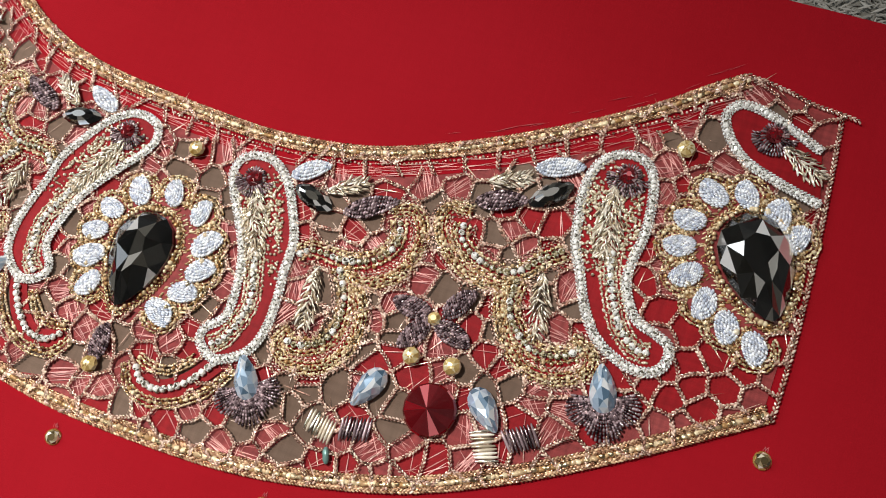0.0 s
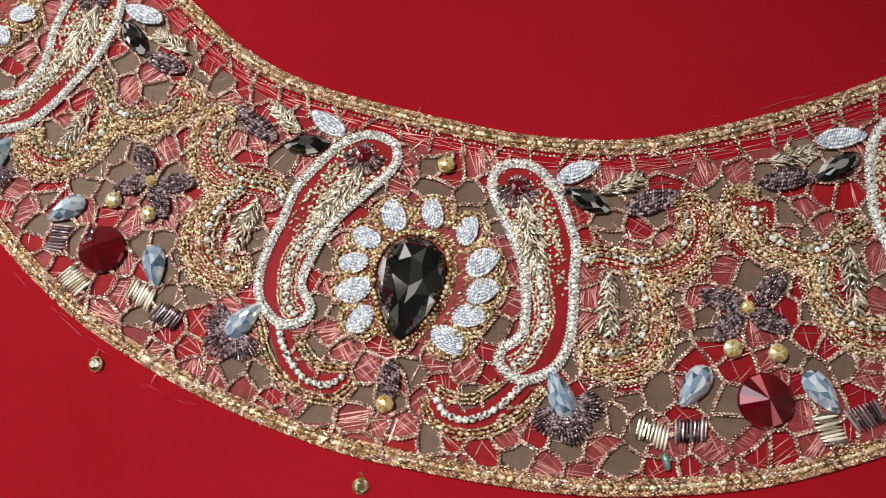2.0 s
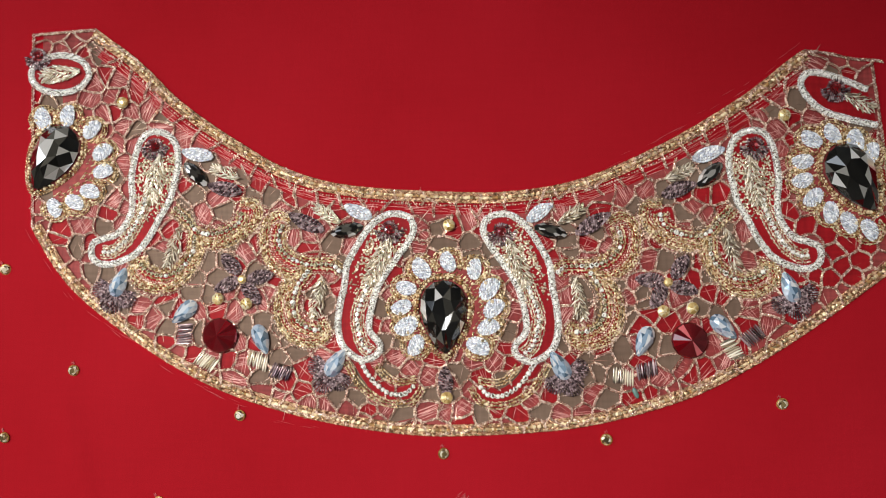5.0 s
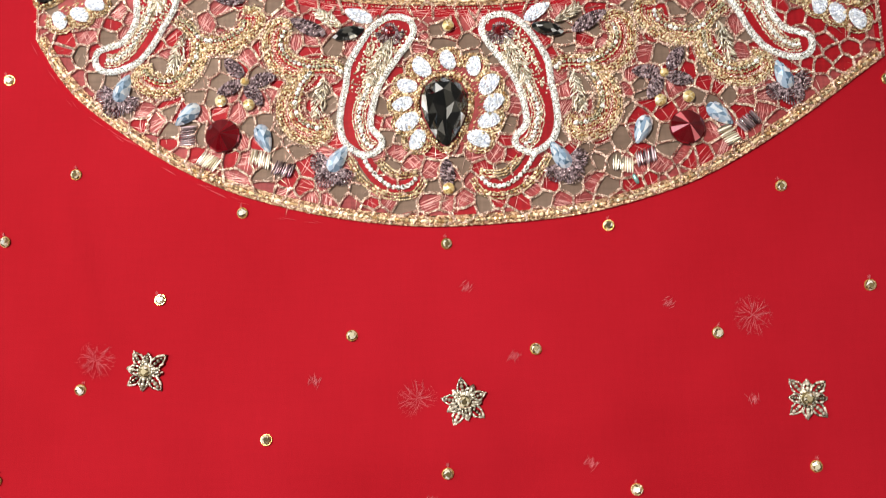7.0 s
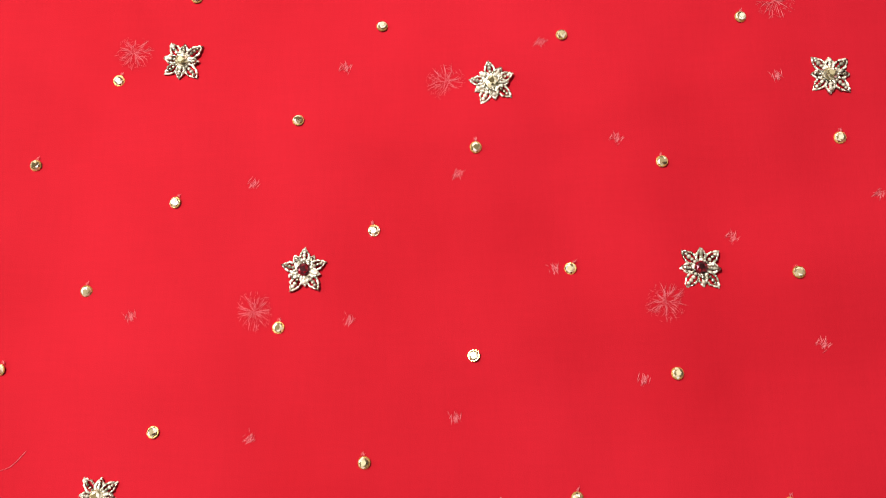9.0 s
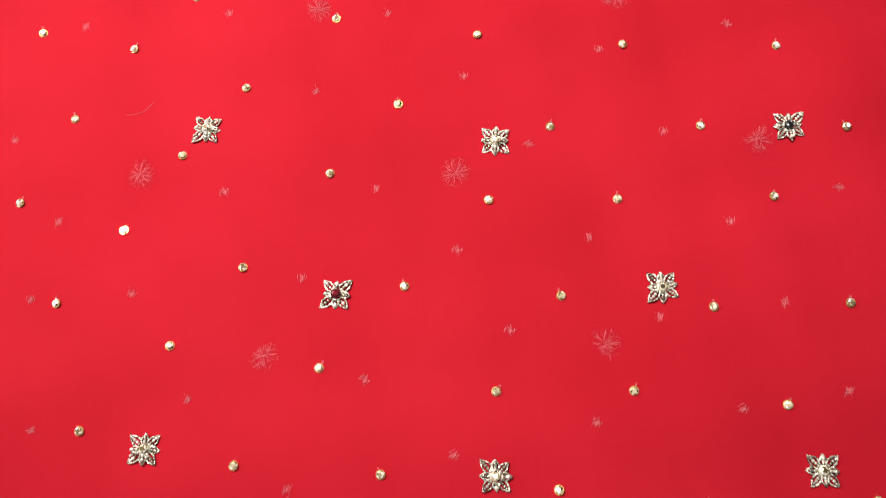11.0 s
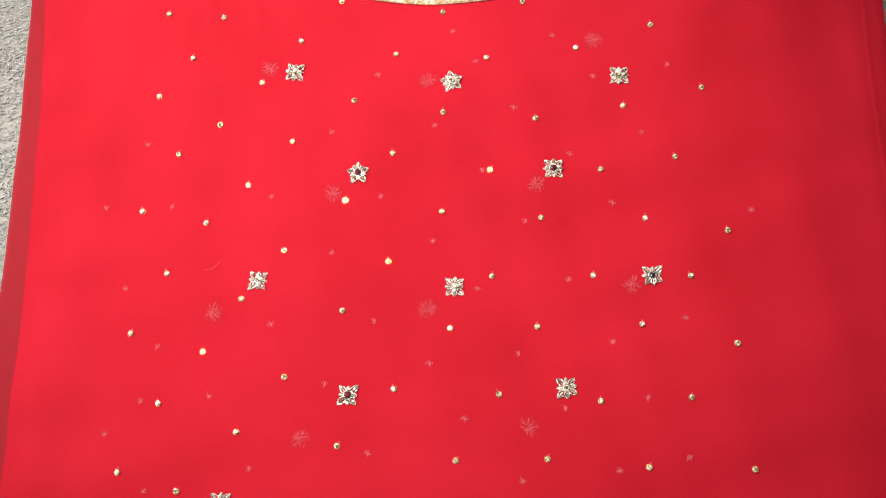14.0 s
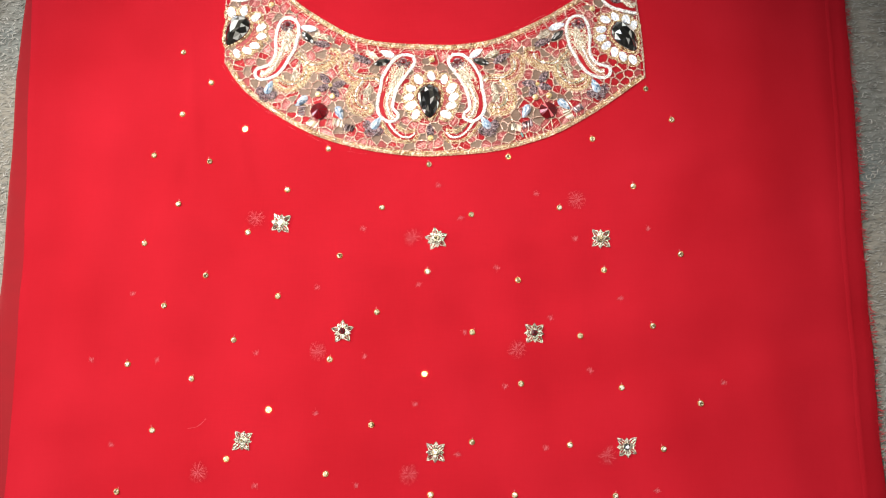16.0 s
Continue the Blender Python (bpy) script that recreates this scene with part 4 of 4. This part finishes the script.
PETALS_C = [(0, 53.6), (10.6, 50.8), (16.6, 43.0), (18.4, 35.3), (16.4, 27.8), (12.4, 20.2)]
PETALS_R = [(151.2, 105.2), (143.0, 102.9), (139.5, 94.0), (139.2, 86.4), (143.2, 79.5), (149.7, 73.6), (156.6, 69.7), (164.4, 66.9), (160.1, 102.2), (165.9, 97.4)]
PETALS_WEST = [(-168.6, 112.2), (-158.1, 113.3), (-147.6, 107.5), (-142.7, 98.1), (-142.1, 90.0), (-147.2, 81.6), (-153.4, 77.1), (-161.8, 74.7)]
stone_flower(-1.4, 31.8, 2, [(-x, y) for x, y in PETALS_C[:0:-1]] + PETALS_C)
for s in (1, -1):
    if s > 0:
        stone_flower(159.4, 87.4, 30, PETALS_R)
        paisley(PAISLEY_C, 1, None, (153.0, 123.3), ((157.0, 120.5), (167.0, 115.5)), False)
    else:
        stone_flower(-163.8, 95.4, -28, PETALS_WEST)
        oval = [(-162.5 + 12.3 * math.cos(k), 131.0 + 8.0 * math.sin(k)) for k in np.arange(0, 6.2, 0.5)]
        paisley(oval, 1, None, (-172.0, 138.5), ((-156.0, 131.8), (-168.0, 130.4)))
    paisley(PAISLEY_A, s, PAISLEY_A_IN, (21.4, 65.6) if s > 0 else (23.6, 66.2), ((24.5, 60.5), (30.5, 46.5)))
    paisley(PAISLEY_B, s, PAISLEY_B_IN, (121.0, 100.3), ((119.0, 94.0), (121.8, 79.0)))
    for k in range(0, len(SCROLLS), 2):
        heart, edge = (smooth_line([(s * x, y) for x, y in points]) for points in SCROLLS[k : k + 2])
        scroll = holder("gold_scroll")
        scroll.parent = yoke
        tagged(scroll, "gold beaded scroll on red satin")
        bed = np.vstack([heart, edge[::-1]])
        joined("satin_ground", *plate(bed, 0.9), RED_SATIN, scroll, "red satin ground")
        covers.append(bed)
        for x, y, turn in spaced(heart, 1.95):
            shared("pale_bead", CHATON if rng.random() < 0.4 else GOLD_CHATON, scroll, pose(x * MM, y * MM, 1.1 * MM, rng.uniform(-14, 14), rng.uniform(-14, 14), rng.uniform(0, 90)) @ Matrix.Scale(rng.uniform(0.85, 1.12), 4))
        near = merged(purl(beside(heart, 1.5), 1.2, 0.42), purl(beside(heart, -1.5), 1.2, 0.42), purl(beside(heart, s * (2.6 if k % 4 else -2.6)), 1.1, 0.45), bead_row(beside(heart, 1.9), 1.2, 2.3, 0.55), bead_row(beside(heart, -1.9), 1.2, 2.1, 0.55))
        yoke_part("gold_edge", near, GOLD, "gold bead edging", scroll, "stuff")
        far = merged(bead_row(edge, 1.2, 1.9, 0.65), purl(beside(edge, 0.5), 1.3, 0.45), purl(beside(edge, -0.6), 1.3, 0.45), purl(beside(edge, 1.5), 1.1, 0.42), purl(beside(edge, -1.5), 1.1, 0.42))
        yoke_part("gold_rim", far, GOLD, "gold bead rim", scroll, "stuff")
        yoke_part("rim_cord", merged(braid(beside(edge, 2.4), 1.0, size=0.7), braid(beside(edge, -2.4), 1.0, size=0.7), braid(beside(heart, 3.2), 0.9, size=0.65), braid(beside(heart, -3.2), 0.9, size=0.65)), ROSE_THREAD, "rose gold cord", scroll, "stuff")
    line = smooth_line([(s * x, y) for x, y in HOOK[0]])
    hook = holder("beaded_hook")
    hook.parent = yoke
    tagged(hook, "hook of white crystal beads edged in gold")
    for x, y, turn in spaced(line, 1.95):
        shared("crystal_bead", CHATON, hook, pose(x * MM, y * MM, 1.3 * MM, rng.uniform(-16, 16), rng.uniform(-16, 16), rng.uniform(0, 360)) @ Matrix.Scale(rng.uniform(0.98, 1.16), 4))
    bed = np.vstack([beside(line, 2.8), beside(line, -2.8)[::-1]])
    covers.append(bed)
    yoke_part("satin_ground", plate(bed, 1.0), RED_SATIN, "red satin ground", hook)
    for points in HOOK[1:]:
        line = smooth_line([(s * x, y) for x, y in points])
        yoke_part("hook_edge", merged(bead_row(line, 1.2, 1.8, 0.65), purl(line, 1.3, 0.5), purl(beside(line, 1.2), 1.1, 0.42), purl(beside(line, -1.2), 1.1, 0.42)), GOLD, "gold bead edge", hook, "stuff")
    for a, b, west in (((79.4, 28.8), (74.4, 16.8), (-2.5, -0.8)), ((103.0, 32.8), (112.4, 24.4), (-1.6, 3.9)), ((135.6, 38.6), (131.1, 50.4), (0, 0)), ((47.6, 7.8), (40.7, 18.5), (0, 0))):
        # from the round end to the tip; the west half is no true mirror of the east half
        dx, dy = west if s < 0 else (0, 0)
        x0, y0, x1, y1 = s * (a[0] + dx), a[1] + dy, s * (b[0] + dx), b[1] + dy
        drop_stone("blue_drop", (x0 + x1) / 2, (y0 + y1) / 2, math.degrees(math.atan2(y1 - y0, x1 - x0)) + 90, 12.6, 7.4, 3.0, BLUE_STONE, "pale blue faceted drop stone")
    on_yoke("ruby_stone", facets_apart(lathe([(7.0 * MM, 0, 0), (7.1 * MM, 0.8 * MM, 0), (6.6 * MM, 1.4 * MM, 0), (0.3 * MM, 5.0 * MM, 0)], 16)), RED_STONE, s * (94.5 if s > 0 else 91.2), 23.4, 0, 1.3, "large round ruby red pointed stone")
    for a, b in (((32.5, 68.1), (48.8, 64.0)), ((98.1, 83.5), (108.7, 93.9))):
        x0, y0, x1, y1 = s * a[0], a[1], s * b[0], b[1]
        ring_m = [(6.8 * math.cos(t) * (1 - 0.0 * t), 3.1 * math.sin(t) * abs(math.sin(t)) ** 0.35) for t in np.linspace(0, 2 * math.pi, 13)[:-1]]
        v = [(x * k * MM, y * k * MM, z * MM) for k, z in ((1.0, 0.0), (1.0, 0.5), (0.72, 1.9), (0.35, 2.5)) for x, y in ring_m]
        f = [(r * 12 + k, r * 12 + (k + 1) % 12, (r + 1) * 12 + (k + 1) % 12, (r + 1) * 12 + k) for r in range(3) for k in range(12)] + [tuple(range(36, 48))]
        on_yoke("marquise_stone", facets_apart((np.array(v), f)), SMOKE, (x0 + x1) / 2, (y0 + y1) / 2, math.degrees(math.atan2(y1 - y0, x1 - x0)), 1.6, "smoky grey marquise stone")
    for a, b, mat, wide, name, label in (
        ((31.6, 70.9), (41.2, 76.2), SILVER, 5.0, "silver_leaf", "silver blue wire leaf"), ((97.2, 95.4), (108.9, 98.6), SILVER, 5.2, "silver_leaf", "silver blue wire leaf"),
        ((44.5, 69.6), (53.0, 75.1), CHAMPAGNE, 4.4, "gold_leaf", "pale gold wire leaf"), ((86.5, 87.3), (95.6, 91.2), CHAMPAGNE, 4.4, "gold_leaf", "pale gold wire leaf"),
        ((51.0, 65.6), (63.9, 72.6), AUBERGINE, 5.4, "purple_leaf", "aubergine wire leaf"), ((85.0, 81.0), (97.6, 84.6), AUBERGINE, 5.4, "purple_leaf", "aubergine wire leaf"),
        ((50.4, 46.5), (53.3, 32.2), CHAMPAGNE, 5.4, "wire_feather", "pale gold wire feather"), ((109.3, 66.2), (113.2, 52.0), CHAMPAGNE, 5.4, "wire_feather", "pale gold wire feather")):
        x0, y0, x1, y1 = s * a[0], a[1], s * b[0], b[1]
        long = math.hypot(x1 - x0, y1 - y0)
        shape = wire_tuft(long * 1.15, wide * 1.1, 60) if mat is CHAMPAGNE else wire_leaf(long * 1.08, wide * 1.15, 18, 42, 6)
        tagged(on_yoke(name, shape, mat, (x0 + x1) / 2, (y0 + y1) / 2, math.degrees(math.atan2(y1 - y0, x1 - x0)), 1.2, label), kind="stuff")
    blossom = holder("purple_blossom", s * (86.5 if s > 0 else 82.8) * MM, 45.9 * MM, 1.2 * MM)
    blossom.parent = yoke
    for dx, dy in ((-8.4, 1.2), (5.6, 7.2), (-4.4, -6.4), (7.2, -2.6)):
        shared("purple_leaf", PURPLE_LEAF, blossom, pose(s * dx * 0.85 * MM, dy * 0.85 * MM, 0, 0, 0, math.degrees(math.atan2(dy, s * dx))))
    shared("blossom_heart", mesh_of("blossom_heart", facets_apart(bead_shape(1.9 * MM)), GOLD_FACET), blossom, pose(0, 0, 0.5 * MM))
    tagged(blossom, "four-leaved aubergine wire blossom with gold heart")
    for (x0, y0), (x1, y1) in (((47.6, 7.8), (40.7, 18.5)), ((135.6, 38.6), (131.1, 50.4))):
        # a fan of beaded rays round the blunt end of the blue drop
        heading = math.degrees(math.atan2(y0 - y1, s * (x0 - x1)))
        way = np.array([s * (x0 - x1), y0 - y1]) / math.hypot(x1 - x0, y1 - y0)
        hub = np.array([s * x0, y0]) - 3.4 * way
        wire_fan(hub[0], hub[1], heading)
    east_blocks = ((68.8, 9.0, CHAMPAGNE, 8, -12, "gold_wire_block"), (78.0, 11.8, AUBERGINE, -10, 18, "purple_wire_block"), (110.7, 20.2, CHAMPAGNE, -8, 122, "gold_wire_block"), (118.6, 25.4, AUBERGINE, 8, 34, "purple_wire_block"))
    west_blocks = ((75.6, 13.6, CHAMPAGNE, 8, 20, "gold_wire_block"), (66.2, 9.2, AUBERGINE, -10, 14, "purple_wire_block"), (96.6, 13.0, CHAMPAGNE, -8, 30, "gold_wire_block"), (105.6, 23.8, AUBERGINE, 8, 92, "purple_wire_block"))
    for x, y, mat, lean, turn, name in east_blocks if s > 0 else west_blocks:
        wire_block(name, s * x, y, s * turn, mat, "pale gold wire block" if mat is CHAMPAGNE else "aubergine wire block", lean)
    for x, y in ((84.6, 34.6), (95.7, 35.9), (132.8, 112.4)) if s > 0 else ((80.8, 36.2), (92.4, 38.0), (135.0, 118.6)):
        on_yoke("gold_bead", facets_apart(lathe([(1.7 * MM, 0, 0), (2.5 * MM, 0.9 * MM, 1), (2.2 * MM, 1.9 * MM, 0), (0.9 * MM, 2.6 * MM, 1), (0.05 * MM, 2.7 * MM, 0)], 9)), GOLD_FACET, s * x, y, 0, 1.2, "round gold bead")
for x, y in ((0.3, 68.2), (0.0, 0.0)):
    on_yoke("gold_bead", facets_apart(lathe([(1.7 * MM, 0, 0), (2.5 * MM, 0.9 * MM, 1), (2.2 * MM, 1.9 * MM, 0), (0.9 * MM, 2.6 * MM, 1), (0.05 * MM, 2.7 * MM, 0)], 9)), GOLD_FACET, x, y, 0, 1.2, "round gold bead")
on_yoke("teal_bugle", spindle(4.6 * MM, 1.9 * MM, 1.4 * MM, 6), TEAL, 73.5, 2.8, -66, 1.6, "pale teal bugle bead")
shared("purple_leaf", PURPLE_LEAF, yoke, pose(-0.4 * MM, 6.6 * MM, 1.2 * MM, 0, 0, 90), "aubergine wire leaf")
yoke_part("ruby_eyelet", bead_row(2.9 * np.array([(math.cos(t), math.sin(t)) for t in np.linspace(0, 6.1, 24)]) + (-9.4, 63.4), 1.0, 0.9, 0.5, True), ROSE_THREAD, "thread ring round a red eyelet")


# ---- the net of the yoke: uneven cells tied of plaited thread ----
def net_cells(spacing):
    seeds = []
    rows = int(170 / (spacing * 0.87)) + 2
    for j in range(rows):
        for i in range(int(360 / spacing) + 2):
            seeds.append((-180 + (i + 0.5 * (j % 2)) * spacing + rng.gauss(0, spacing * 0.26), -25 + j * spacing * 0.87 + rng.gauss(0, spacing * 0.26)))
    seeds = np.array(seeds)
    keep = inside(seeds, ring)
    for i in np.nonzero(keep)[0]:
        p = seeds[i]
        far = np.linalg.norm(seeds - p, axis=1)
        cell = [np.array(p) + spacing * 2 * np.array(c) for c in ((-1, -1), (1, -1), (1, 1), (-1, 1))]
        for j in np.argsort(far)[1:15]:
            mid, way = (p + seeds[j]) / 2, seeds[j] - p
            out = []
            for a, b in zip(cell, cell[1:] + cell[:1]):
                da, db = (a - mid) @ way, (b - mid) @ way
                if da <= 0:
                    out.append(a)
                if da * db < 0:
                    out.append(a + (b - a) * da / (da - db))
            cell = out
        yield p, np.array(cell)


edges, panes = {}, []
for p, cell in net_cells(7.6):
    for a, b in zip(cell, np.roll(cell, -1, 0)):
        key = tuple(sorted((tuple((a * 5).round().astype(int)), tuple((b * 5).round().astype(int)))))
        edges.setdefault(key, (a, b))
    panes.append((p, cell))
cords = []
for a, b in edges.values():
    if np.linalg.norm(b - a) < 1.2:
        continue
    bow = np.array([-(b - a)[1], (b - a)[0]]) * rng.uniform(-0.09, 0.09)
    line = smooth_line([a, (a + b) / 2 + bow, b], steps=5)
    if not inside(np.array([(a + b) / 2]), ring)[0]:
        continue
    line = line[inside(line, ring)]
    if len(line) > 3 and not any(inside(np.array([(a + b) / 2]), c)[0] for c in covers):
        cords.append(braid(line, 1.3, size=rng.uniform(0.6, 0.8), pitch=0.5, spread=0.27))
yoke_part("thread_net", merged(*cords), ROSE_THREAD, "rose gold net of plaited thread", kind="stuff")
scribble = []
for p, cell in panes:
    hidden = any(inside(np.array([p]), c)[0] for c in covers)
    if hidden or not inside(cell, ring).all():
        continue
    plain = p[0] > 128 and p[1] < 75
    pick = rng.random()
    small = p + (cell - p) * 0.93
    if pick < 0.34 and not plain:
        joined("lining_window", *plate(small, 0.33, 0.02), TAUPE, yoke, "taupe lining seen through the net")
        continue
    rosy = pick > 0.62 and not plain
    joined("rose_window" if rosy else "red_window", *plate(small, 0.36, 0.05), PINK_GAUZE if rosy else RED_SATIN, yoke, "rose gauze seen through the net" if rosy else "red cloth seen through the net")
    # silk drawn from cord to cord across the cell
    lean = rng.uniform(0, math.pi)
    for k in range(rng.randint(12, 19) if rosy else (0 if plain else rng.randint(2, 7))):
        a = lean + rng.gauss(0, 0.16) + (rng.choice((0.0, 1.2)) if k % 4 == 0 else 0.0)
        way, q = np.array([math.cos(a), math.sin(a)]), p + np.array([rng.gauss(0, 2.0), rng.gauss(0, 2.0)])
        cut = []
        for c, d in zip(cell, np.roll(cell, -1, 0)):
            e = d - c
            cross = way[0] * e[1] - way[1] * e[0]
            if abs(cross) > 1e-6:
                g = c - q
                u, w = (g[0] * e[1] - g[1] * e[0]) / cross, (g[0] * way[1] - g[1] * way[0]) / cross
                if 0 <= w <= 1:
                    cut.append(u)
        if len(cut) >= 2 and min(cut) < 0 < max(cut):
            mid, span = q + way * (min(cut) + max(cut)) / 2, max(cut) - min(cut)
            scribble.append((mid[0] * MM, mid[1] * MM, (0.5 + rng.uniform(0, 0.35)) * MM, math.degrees(a), span / 5.0))
yoke_part("darning", scattered(hair(5.2 * MM, 0.15 * MM), scribble, 0.02), PINK_THREAD, "loose rose silk darning", kind="stuff")
strays = []
for k in range(700):
    q = (rng.uniform(-172, 172), rng.uniform(-14, 148))
    if inside([q], ring)[0] and not any(inside([q], c)[0] for c in covers):
        strays.append((q[0] * MM, q[1] * MM, rng.uniform(0.7, 1.3) * MM, rng.uniform(0, 180), rng.uniform(0.5, 1.5)))
yoke_part("stray_threads", scattered(hair(6.0 * MM, 0.2 * MM), strays), ROSE_THREAD, "stray rose gold threads over the net", kind="stuff")
# tacking threads outside the edge
rows = []
for line, off in ((foot_line, -2.6), (neck_line, 2.4)):
    for x, y, turn in spaced(beside(line, off), 3.1):
        if rng.random() < 0.5 and (x > 60 if y > 70 else x < -40):
            rows.append((x * MM, (y + rng.gauss(0, 1.2)) * MM, 0.25 * MM, turn + rng.gauss(0, 3), rng.uniform(0.6, 1.4)))
yoke_part("tacking_threads", scattered(hair(7.0 * MM, 0.2 * MM), rows), GHOST, "faint red tacking threads", kind="stuff")
